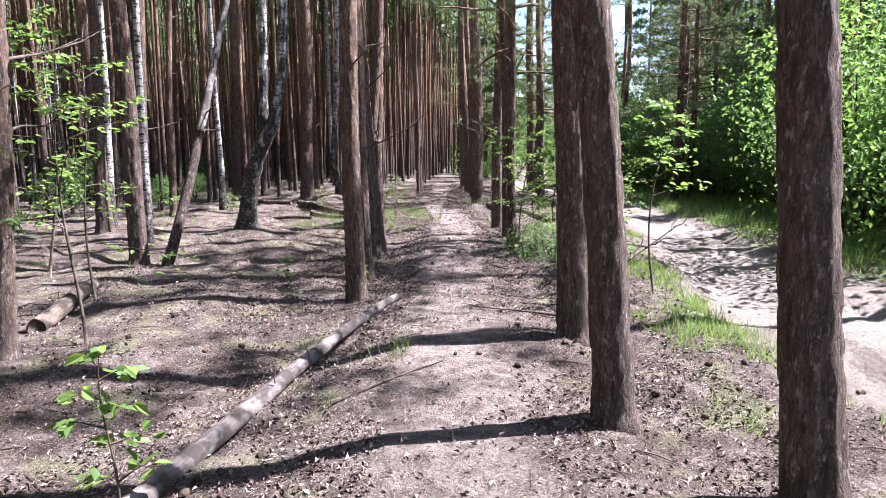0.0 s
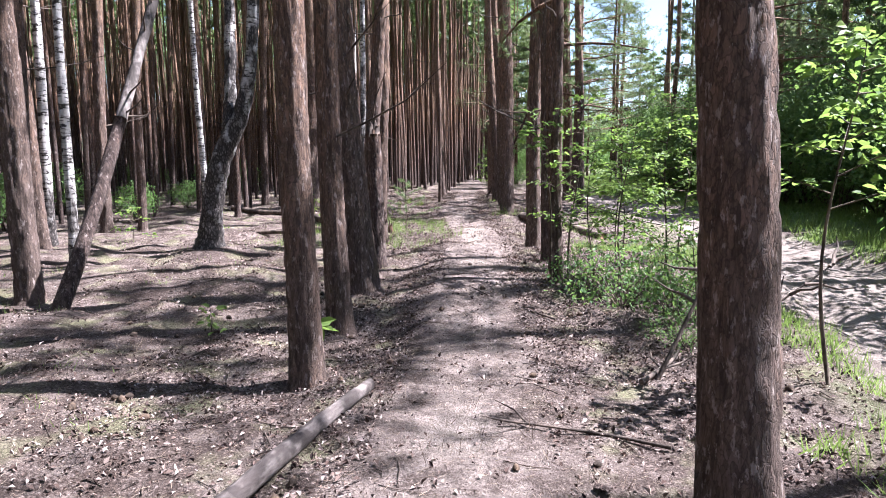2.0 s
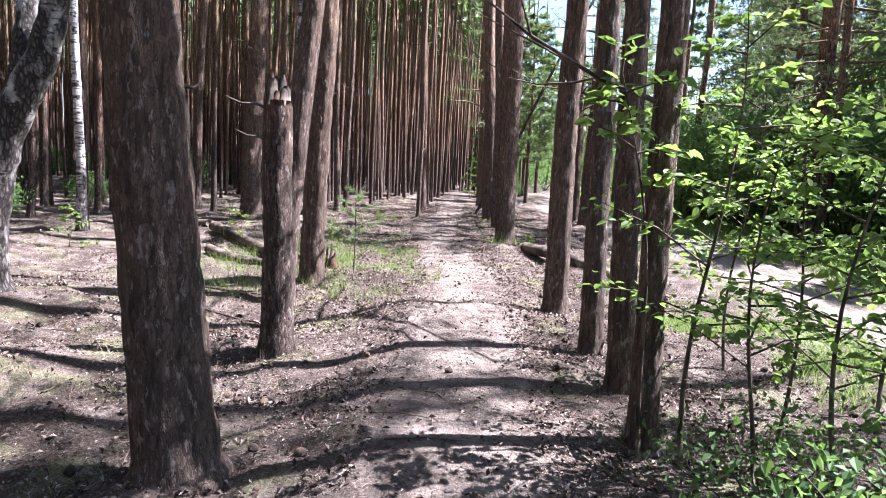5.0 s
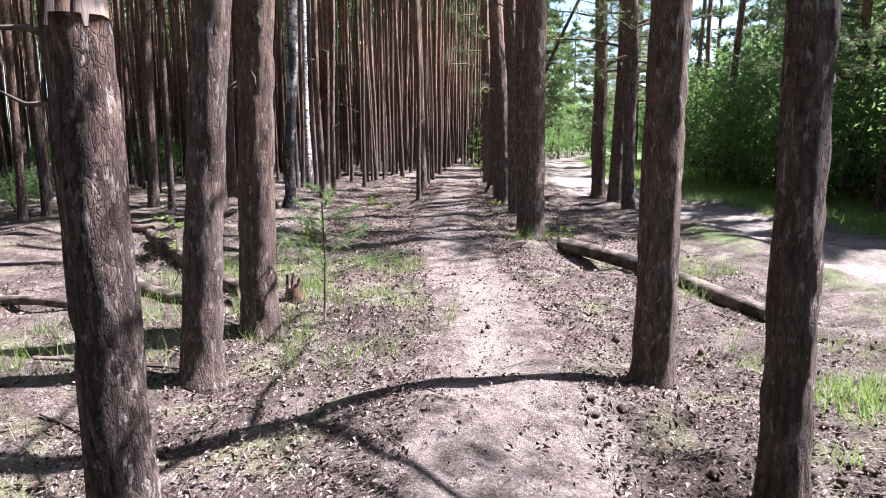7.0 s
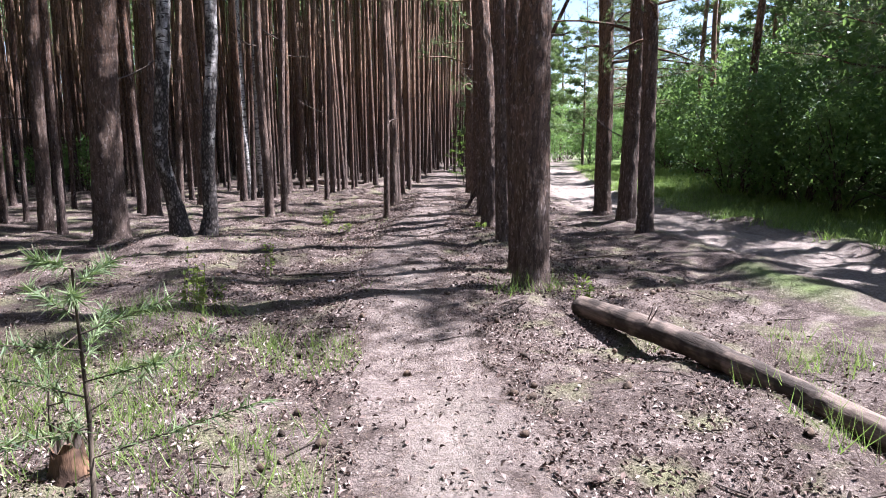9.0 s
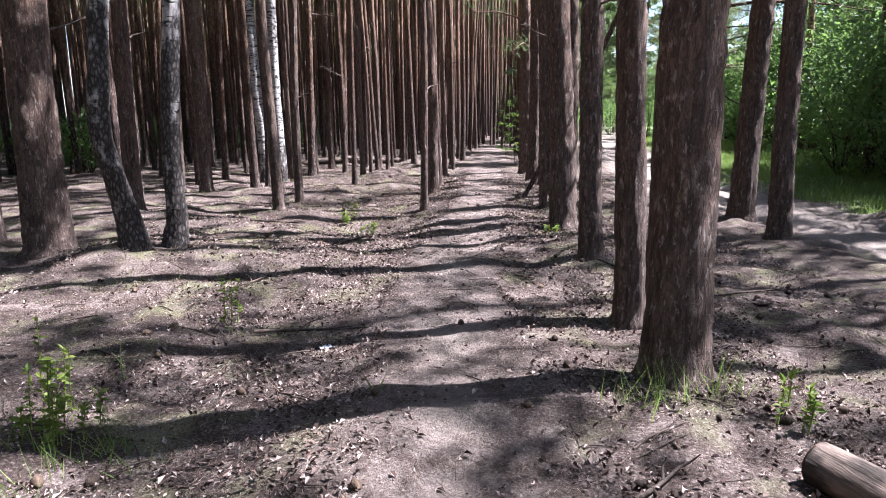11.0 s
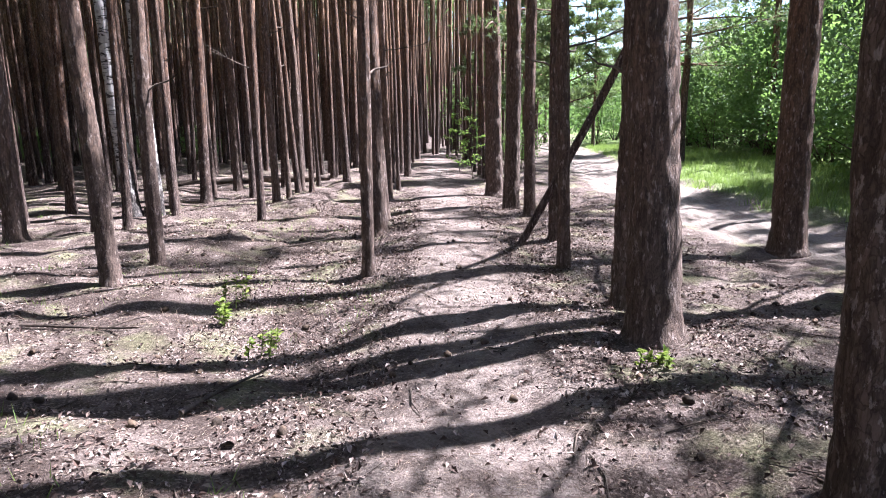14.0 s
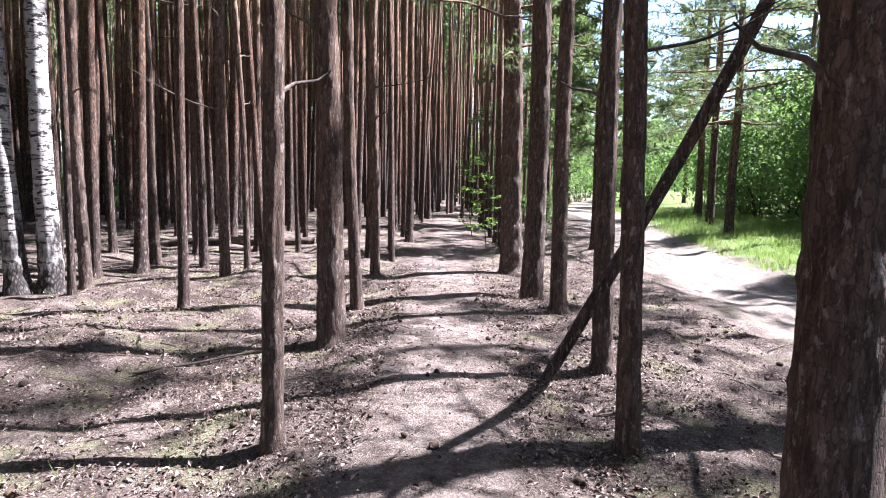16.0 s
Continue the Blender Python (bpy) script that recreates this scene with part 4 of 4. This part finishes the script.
def pine_sapling(x, y, h, seed):
    g = np.random.default_rng(seed)
    t = thing("pine_sapling", "spindly young pine with soft grey-green needles", "sapling", pose(x, y, gz(x, y)))
    part("stem", mesh_of("stem", *tube([(0, 0, 0), (0.015, 0, h * 0.5), (0, 0, h)], [0.012, 0.009, 0.004], 7), STEM), t)
    rods, base, way = [], [], []
    for k in range(13):
        z = h * (0.36 + 0.64 * k / 12)
        a = k * 2.4
        e = np.array([math.cos(a), math.sin(a), 0.35]) * (0.62 - 0.042 * k)
        o = np.array([0.01, 0, z])
        rods.append(tube([o, o + e], [0.004, 0.002], 4, cap=False))
        q = g.uniform(0.15, 1.1, 130)[:, None]
        base.append(o + e * q)
        way.append(e / np.linalg.norm(e) * 0.6 + g.normal(0, 0.55, (130, 3)))
    tagged(part("twig_spray", mesh_of("twig_spray", *joined(rods), STEM), t), kind="stuff")
    base = np.concatenate(base)
    v, f = needles(base, np.concatenate(way), g.uniform(0.05, 0.09, len(base)), 0.0032, g)
    tagged(part("needles", mesh_of("needles", v, f, NEEDLE, False), t), kind="stuff")


pine_sapling(-1.07, 16.15, 1.15, 5)


def herb(x, y, h, seed, n=5):
    g = np.random.default_rng(seed)
    t = thing("wild_herb", "upright yellow-green herb growing in the grass", "plant", pose(x, y, gz(x, y)), "wild herbs")
    base, way = [], []
    for k in range(n):
        o = np.array([g.normal(0, 0.07), g.normal(0, 0.07), 0])
        hh = h * g.uniform(0.6, 1.1)
        part("stalk", mesh_of("stalk", *tube([o, o + [0.01, 0, hh * 0.5], o + [0.02, 0.01, hh]], [0.004, 0.003, 0.002], 4), HERB), t)
        q = g.uniform(0.15, 1, 16)[:, None]
        base.append(o + [0.02, 0.01, hh] * q)
        way.append(unit(g.normal(0, 1, (16, 3)) * [1, 1, 0.3] + [0, 0, 0.4]))
    base = np.concatenate(base)
    v, f = leaf_blades(base, np.concatenate(way), g.uniform(0.03, 0.06, len(base)), 0.5, g)
    tagged(part("foliage", mesh_of("foliage", v, f, HERB, False), t), kind="stuff")


herb(-2.08, 19.85, 0.5, 1)
herb(-1.92, 19.6, 0.38, 2)
herb(-1.86, 21.50, 0.42, 3, 3)
herb(1.62, 19.9, 0.22, 4)
herb(-1.80, 19.6, 0.25, 5)
herb(-2.04, 27.24, 0.3, 6)
herb(-1.51, 25.95, 0.2, 7)
herb(-3.6, 18.9, 0.75, 8)
herb(0.98, 25.0, 0.12, 9)
herb(-1.9, 26.6, 0.2, 10)

SHRUBS = []
# the last kind repeats the second with smaller leaves in the sunlit colour
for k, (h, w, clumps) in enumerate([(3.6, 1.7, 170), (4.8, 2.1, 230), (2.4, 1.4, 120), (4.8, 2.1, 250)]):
    leaves, spots = leaf_crown(80 + k, 0.15, h, w, clumps, 16, 0.15 if k < 3 else 0.115, SHRUBLEAF if k < 3 else SUNTONELEAF, 0.24)
    g = np.random.default_rng(k)
    stems = []
    for q in range(8):
        e = spots[int(g.integers(len(spots)))]
        stems.append(tube([(g.normal(0, 0.12), g.normal(0, 0.12), -0.3), (e[0] * 0.35, e[1] * 0.35, e[2] * 0.5), e], [0.03, 0.022, 0.008], 5, cap=False))
    SHRUBS.append((leaves, mesh_of("woody_stem", *joined(stems), STEM)))


def shrub(x, y, kind, scale, turn, label="dense green deciduous shrub on the far side of the track"):
    t = thing("shrub", label, "shrub", pose(x, y, gz(x, y), 0, 0, turn), "shrubs")
    m = Matrix.Scale(scale, 4)
    tagged(part("woody_stem", SHRUBS[kind][1], t, "", m), kind="stuff")
    tagged(part("foliage", SHRUBS[kind][0], t, "", m), kind="stuff")


BUSHLEAF, BUSHSPOTS = leaf_crown(90, 0.02, 0.7, 0.75, 62, 13, 0.055, SHRUBLEAF, 0.10)


def low_bush(x, y, scale, turn):
    t = thing("low_bush", "low leafy bush beside the path", "bush", pose(x, y, gz(x, y), 0, 0, turn), "low bushes")
    g = np.random.default_rng(int(x * 100))
    rods = [tube([(0, 0, -0.05), BUSHSPOTS[q] * [0.5, 0.5, 0.6], BUSHSPOTS[q]], [0.008, 0.006, 0.002], 4, cap=False) for q in g.integers(0, 62, 14)]
    tagged(part("twig_spray", mesh_of("twig_spray", *joined(rods), STEM), t, "", Matrix.Scale(scale, 4)), kind="stuff")
    tagged(part("foliage", BUSHLEAF, t, "", Matrix.Scale(scale, 4)), kind="stuff")


low_bush(1.75, 9.75, 1.0, 0)
low_bush(1.5, 10.3, 0.7, 130)
low_bush(2.35, 10.4, 0.9, 310)
low_bush(2.15, 9.35, 0.85, 70)
low_bush(2.6, 9.9, 0.6, 200)
low_bush(1.95, 8.4, 0.5, 250)

g = np.random.default_rng(33)
for k in range(34):
    y = -6 + k * 2.05 + g.uniform(-0.6, 0.6)
    x = float(road_x(y) + road_half(y)) + g.uniform(3.2, 5.4) + (1.6 if y > 25 else 0)
    shrub(x, y, int(g.integers(0, 3)), g.uniform(0.8, 1.25), g.uniform(0, 360))
for k in range(26):
    y = -4 + k * 2.6 + g.uniform(-0.8, 0.8)
    shrub(float(road_x(y) + road_half(y)) + g.uniform(6.8, 9.6), y, 1, g.uniform(1.1, 1.45), g.uniform(0, 360), "tall leafy tree in the wood beyond the track")
for k in range(16):
    y = 14 + k * 1.3 + g.uniform(-0.5, 0.5)
    shrub(float(road_x(y) + road_half(y)) + g.uniform(2.9, 3.6), y, int(g.integers(0, 2)), g.uniform(0.75, 1.0), g.uniform(0, 360))
for x, y, q in ((6.4, 64, 1.2), (9.0, 70, 1.3), (12.5, 66, 1.1), (15.5, 72, 1.5), (18.5, 80, 1.6), (12.0, 78, 1.3), (22, 88, 1.6), (8.0, 82, 1.5), (16, 92, 1.8), (4.2, 56, 0.9), (3.3, 60, 1.0)):
    shrub(x, y, 1, q, x * 31, "leafy trees closing the bend of the track")
# two shrubs whose sunlit look is painted into their leaf colour
shrub(7.0, 9.8, 3, 1.0, 30, "tall shrub with leaves coloured bright green as if in full sun")
shrub(7.9, 12.3, 3, 1.05, 130, "tall shrub with leaves coloured bright green as if in full sun")
for k in range(22):
    y = g.uniform(34, 64)
    shrub(g.uniform(-26, -7), y, 2, g.uniform(0.35, 0.7), g.uniform(0, 360), "low green undergrowth between the pines")
for x, y, s in ((-8.6, 20, 0.4), (-10, 17, 0.5), (-9, 24, 0.35), (-12, 22, 0.6), (-8, 11.5, 0.4), (3.4, 44, 0.5), (2.9, 49, 0.6), (3.6, 56, 0.8)):
    shrub(x, y, 2, s, x * 50, "low green undergrowth between the pines")


# ---------------------------------------------------------------- wood beyond the track
BOUGH = [pine_crown(160 + k, 3.2 + 0.5 * k, 13.5, 3.3, 50, 56, 0.22, PALENEEDLE, 7, 0.16, 0.05) for k in range(2)]
LOW = [pine_crown(60 + k, 2.6 + k * 0.6, 14, 2.9, 46, 42, 0.42, NEEDLE, 6, 0.1) for k in range(2)]
SPRUCE = [pine_crown(65 + k, 1.0, 16, 2.7, 50, 18, 0.5, DARKNEEDLE, 6, 0.35) for k in range(2)]
EDGETRUNK = trunk_mesh(0.15, (0.0, 0.0), 400, False, 16)[0]


def edge_tree(x, y, protos, name, label, scale, turn):
    t = thing(name, label, "tree", pose(x, y, gz(x, y), 0, 0, turn), "trees beyond the track")
    m = Matrix.Scale(scale, 4)
    limbs, green = protos
    part("trunk", EDGETRUNK, t, "", m)
    tagged(part("limb_whorl", limbs, t, "", m), kind="stuff")
    tagged(part("crown", green, t, "", m), kind="stuff")


for x, y, k, s in ((14.6, 24.0, 1, 0.95), (14.2, 20.0, 0, 0.9), (15.0, 28.5, 1, 1.0), (14.6, 37.0, 0, 1.0), (14.8, 13.5, 1, 0.9), (16.5, 46.0, 1, 1.0), (14.0, 4.0, 0, 0.9), (17.5, 55.0, 0, 1.1),
                   (3.7, 39.0, 1, 0.62), (3.4, 46.0, 0, 0.75), (5.0, 52.5, 1, 0.8), (6.6, 58.0, 0, 0.9), (15.0, 23.5, 1, 1.05), (15.5, 33.0, 0, 1.1), (11.0, 62.0, 1, 0.75), (17.0, 68.0, 0, 0.9), (21.0, 78.0, 1, 0.9), (13.5, 84.0, 0, 1.0), (10.0, 72.0, 1, 0.8)):
    edge_tree(x, y, LOW[k], "pine_tree", "bushy roadside pine with low grey-green branches", s, x * 77)
for x, y, k, s in ((14.6, 17.0, 0, 0.85), (9.2, 23.6, 1, 0.85), (9.9, 27.0, 0, 0.9), (12.6, 30.0, 1, 0.95), (14.4, 11.5, 1, 0.9), (14.0, 34.5, 0, 0.95), (9.3, 44.5, 1, 0.95), (10.4, 48.5, 0, 1.05), (11.8, 53.0, 1, 1.1)):
    edge_tree(x, y, BOUGH[k], "pine_tree", "bushy pine with drooping grey-green boughs beyond the track", s, x * 91)
for k in range(40):
    y = -8 + k * 1.95 + g.uniform(-1, 1)
    x = float(road_x(y)) + g.uniform(13.5, 19)
    edge_tree(x, y, SPRUCE[k % 2], "spruce_tree", "dark green spruce in the wood beyond the track", g.uniform(0.75, 1.1), k * 50)
# added pines, mostly out of view, whose crowns dapple the path
for x, y in ((8.9, 11.4), (9.0, 14.5), (9.3, 12.9), (8.3, 22.6), (9.2, 24.6), (9.4, 33.0), (13.4, 27.0), (14.2, 32.0), (13.6, 36.0), (11.8, 41.5), (12.5, 44.5)):
    t = thing("pine_tree", "tall bare-stemmed pine added beyond the track to shade the path", "tree", pose(x, y, gz(x, y), 0, 0, x * 70), "trees beyond the track")
    k = int(y)
    part("trunk", MID[k % 4], t, "", Matrix.Diagonal((1.3, 1.3, 1, 1)))
    tagged(part("limb_whorl", FULL[k % 2][0], t), kind="stuff")
    tagged(part("crown", FULL[k % 2][1], t, "green needle sprays"), kind="stuff")


# one more added pine outside the view; it dapples the floor left of the path
t = thing("pine_tree", "tall bare-stemmed pine added on the far verge to dapple the wood floor", "tree", pose(7.9, 8.0, gz(7.9, 8.0)), "trees beyond the track")
part("trunk", MID[1], t, "", Matrix.Diagonal((1.3, 1.3, 1, 1)))
tagged(part("limb_whorl", HIGH[1][0], t), kind="stuff")
tagged(part("crown", HIGH[1][1], t, "green needle sprays"), kind="stuff")


def far_woods():
    """Tree masses that close the place all round, as trunks and leaf clumps."""
    g = np.random.default_rng(44)
    p, rods = [], []
    for k in range(800):
        y = g.uniform(-60, 150)
        x = float(road_x(y)) + g.uniform(17, 55) if k % 3 else g.uniform(-40, 70)
        if k % 3 == 0:
            y = g.uniform(112, 165)
            x = float(road_x(y)) + g.normal(0, 1) * 45
        if k % 12 == 7:
            x, y = g.uniform(-50, 40), g.uniform(-60, -26)
        if k >= 620:
            x, y = g.uniform(-48, 14), g.uniform(100, 126)
        h = g.uniform(9, 16) if k >= 620 or y < 110 else g.uniform(6, 11)
        z = gz(x, y)
        rods.append(tube([(x, y, z - 0.3), (x, y, z + h)], [0.16, 0.03], 5, cap=False))
        n = 110
        q = g.uniform(0.03, 1, n)
        a = g.uniform(0, 6.3, n)
        rr = (1 - q) ** 0.7 * g.uniform(0.5, 1.1, n) * 2.6 + 0.15
        p.append(np.stack([x + rr * np.cos(a), y + rr * np.sin(a), z + q * h], 1))
    p = np.concatenate(p)
    w = g.normal(0, 1, (len(p), 3))
    v, f = leaf_scraps(p, w, g.uniform(0.45, 1.05, len(p)), 0.7, g)
    tagged(new("far_woods_leaves", mesh_of("far_woods_leaves", v, f, SHRUBLEAF, False)), "far green woods beyond the clearing", "forest", kind="stuff")
    tagged(new("far_woods_trunks", mesh_of("far_woods_trunks", *joined(rods), BARK)), "trunks of the far woods", "forest", kind="stuff")


far_woods()


# ---------------------------------------------------------------- grass, litter, cones
def grass_patch(name, label, spots, blades, lo, hi, width, material, seed, spread=0.05):
    g = np.random.default_rng(seed)
    n = len(spots)
    p = np.repeat(spots, blades, 0) + g.normal(0, spread, (n * blades, 2))
    base = np.c_[p, ground_z(p[:, 0], p[:, 1]) - 0.01]
    w = g.normal(0, 0.45, (len(base), 3)) * [1, 1, 0] + [0, 0, 1]
    v, f = needles(base, w, g.uniform(lo, hi, len(base)), width, g)
    v = v.reshape(-1, 3, 3)
    ob = new(name, mesh_of(name, v.reshape(-1, 3), f, material, False))
    tagged(ob, label, "grass", kind="stuff")


def scatter(g, n, x0, x1, y0, y1):
    return np.stack([g.uniform(x0, x1, n), g.uniform(y0, y1, n)], 1)


g = np.random.default_rng(55)
s = scatter(g, 7000, 5, 13, -2, 62)
r = s[:, 0] - road_x(s[:, 1]) - road_half(s[:, 1])
grass_patch("verge_grass", "lush green grass on the far verge of the track", s[(r > -0.05 + 0.3 * lattice(s[:, 0], s[:, 1], 0.7, 3)) & (r < 4.5)], 12, 0.10, 0.34, 0.007, GRASS, 1, 0.09)
s = scatter(g, 4200, 1.9, 4.6, 1, 15)
grass_patch("track_edge_grass", "sparse green grass on the near edge of the track", s[(lattice(s[:, 0], s[:, 1], 0.8, 6) > 0.1 - 0.5 * (s[:, 1] < 11) * (s[:, 0] > 2.3)) & (np.abs(s[:, 0] - road_x(s[:, 1])) > road_half(s[:, 1]) * 0.9)], 9, 0.05, 0.2, 0.004, GRASS, 2)
s = np.concatenate([scatter(g, 640, -3.4, -0.35, 14.5, 19.8), scatter(g, 260, -2.6, -0.4, 17, 20.5), scatter(g, 200, 1.9, 3.6, 14.5, 19)])
grass_patch("clearing_grass", "thin green grass tufts in the small clearing", s[lattice(s[:, 0], s[:, 1], 0.8, 7) > -0.05], 7, 0.06, 0.26, 0.0035, GRASS, 3)
s = np.concatenate([scatter(g, 1700, -6, 4, 1, 38)])
grass_patch("dry_grass", "dry straw-coloured grass stalks in the litter", s[lattice(s[:, 0], s[:, 1], 0.9, 8) > 0.05], 7, 0.04, 0.17, 0.0022, DRYGRASS, 4, 0.06)
s = scatter(g, 900, -7, -0.7, 1, 34)
grass_patch("forest_grass", "scattered green blades on the wood floor", s[lattice(s[:, 0], s[:, 1], 1.2, 9) > 0.25], 8, 0.04, 0.13, 0.003, GRASS, 5, 0.07)
s = np.array([(1.30, 20.2), (1.42, 20.22), (1.15, 20.15), (1.0, 20.0), (0.85, 20.05), (2.45, 17.0), (2.6, 17.2), (1.5, 20.25), (2.35, 16.9), (2.9, 18.3), (-0.35, 4.9), (-0.3, 5.1), (-0.2, 15.6), (0.0, 15.9), (-0.3, 16.4)])
grass_patch("grass_tufts", "grass tufts at the foot of a pine and beside the log", s, 16, 0.1, 0.34, 0.003, GRASS, 6, 0.07)


def litter():
    g = np.random.default_rng(66)
    s = np.concatenate([scatter(g, 130000, -4.6, 3.4, 1.2, 36), scatter(g, 90000, -2.2, 2.1, 2, 34), scatter(g, 20000, -11, -4.6, 4, 44)])
    d = np.abs(s[:, 0] - path_x(s[:, 1]))
    keep = g.random(len(s)) < np.where(d < 0.45, 0.16, 1) * (0.35 + 0.65 * (lattice(s[:, 0], s[:, 1], 0.6, 17) > -0.2))
    keep &= np.abs(s[:, 0] - road_x(s[:, 1])) > road_half(s[:, 1])
    s = s[keep]
    base = np.c_[s, ground_z(s[:, 0], s[:, 1]) + g.uniform(0.003, 0.018, len(s))]
    w = g.normal(0, 1, (len(s), 3)) * [1, 1, 0.6] + [0, 0, 0.2]
    v, f = leaf_scraps(base, w, 0.012 + 0.036 * g.random(len(s)) ** 2.0, 0.55, g, 0.6)
    tagged(new("dead_leaf_litter", mesh_of("dead_leaf_litter", v, f, DEADLEAF, False)), "brown and grey dead leaves scattered on the forest floor", "litter", kind="stuff")
    s = np.concatenate([scatter(g, 110000, -3.4, 3.0, 1.5, 34)])
    base = np.c_[s, ground_z(s[:, 0], s[:, 1]) + g.uniform(0.002, 0.012, len(s))]
    w = g.normal(0, 1, (len(s), 3)) * [1, 1, 0.12]
    v, f = needles(base, w, g.uniform(0.03, 0.085, len(s)), 0.0012, g)
    tagged(new("needle_litter", mesh_of("needle_litter", v, f, DRYGRASS, False)), "straw-coloured fallen pine needles", "litter", kind="stuff")
    rods = []
    for x, y in scatter(g, 1500, -5, 3.4, 1.5, 36):
        if abs(x - path_x(y)) < 0.4 and g.random() < 0.8:
            continue
        a, l = g.uniform(0, 6.3), g.uniform(0.08, 0.42)
        e = (x + l * math.cos(a), y + l * math.sin(a))
        m = ((x + e[0]) / 2 + g.normal(0, 0.02), (y + e[1]) / 2 + g.normal(0, 0.02))
        r = g.uniform(0.002, 0.006)
        rods.append(tube([(x, y, gz(x, y) + r), (*m, gz(*m) + 2.5 * r), (*e, gz(*e) + r)], [r, r * 0.9, r * 0.5], 4, cap=False))
    tagged(new("twig_litter", mesh_of("twig_litter", *joined(rods), TWIG)), "small dry twigs strewn over the litter", "litter", kind="stuff")
    v0, f0 = tube([(0, 0, -0.024), (0, 0, -0.016), (0, 0, 0), (0, 0, 0.014), (0, 0, 0.024)], [0.006, 0.017, 0.02, 0.013, 0.003], 7, 0.002, 0, 3)
    v0 = np.array(v0)
    cones = []
    for x, y in scatter(g, 520, -3.2, 3.3, 2, 34):
        if abs(x - path_x(y)) < 0.4 and g.random() < 0.7:
            continue
        m = np.array(pose(x, y, gz(x, y) + 0.014, 90 + g.uniform(-20, 20), 0, g.uniform(0, 360)) @ Matrix.Scale(g.uniform(0.8, 1.5), 4))
        cones.append(((v0 @ m[:3, :3].T + m[:3, 3]).tolist(), f0))
    tagged(new("pine_cones", mesh_of("pine_cones", *joined(cones), CONE)), "small dark fallen pine cones", "pine cones", kind="stuff")


litter()


def bark_chunk(x, y, size, seed):
    """A curled scrap of fallen bark."""
    g = np.random.default_rng(seed)
    a = np.linspace(-0.9, 0.9, 7)
    v = [(size * l, 0.45 * size * math.sin(q), 0.4 * size * math.cos(q) - 0.2 * size + g.normal(0, 0.03 * size) + o) for o in (0, 0.012) for l in (-0.5 + g.normal(0, 0.05), 0.0, 0.5) for q in a]
    f = []
    for r in range(2):
        for q in range(6):
            i = r * 7 + q
            f += [[i, i + 1, i + 8, i + 7], [i + 21 + 7, i + 21 + 8, i + 21 + 1, i + 21]]
    ob = new("bark_chunk", mesh_of("bark_chunk", v, f, BARK))
    ob.matrix_basis = pose(x, y, gz(x, y) + 0.012, 0, 0, g.uniform(0, 360))
    tagged(ob, "curled scrap of fallen pine bark", "bark", "bark scraps")


bark_chunk(2.47, 22.17, 0.14, 1)
bark_chunk(0.95, 22.3, 0.07, 2)
bark_chunk(-1.3, 24.4, 0.09, 3)
bark_chunk(1.7, 24.3, 0.10, 4)
bark_chunk(-0.9, 11.9, 0.10, 5)
bark_chunk(1.0, 16.6, 0.08, 6)
bark_chunk(-1.9, 14.2, 0.12, 7)
bark_chunk(0.75, 5.9, 0.07, 8)


def paper_scrap(x, y):
    g = np.random.default_rng(8)
    v = [(0.02 * i, 0.02 * j, 0.012 + g.uniform(0, 0.016)) for j in range(4) for i in range(5)]
    f = [[j * 5 + i, j * 5 + i + 1, j * 5 + i + 6, j * 5 + i + 5] for j in range(3) for i in range(4)]
    n = Nodes("crumpled_paper", 0.7)
    ob = new("paper_scrap", mesh_of("paper_scrap", v, f, n.done(n.ramp(n.noise(n.coords(), 40), [(0.3, (0.42, 0.46, 0.52)), (0.7, (0.72, 0.75, 0.79))])), False))
    ob.matrix_basis = pose(x, y, gz(x, y), 0, 0, 35)
    tagged(ob, "small crumpled pale scrap of paper among dead leaves", "litter")


paper_scrap(-0.95, 20.95)
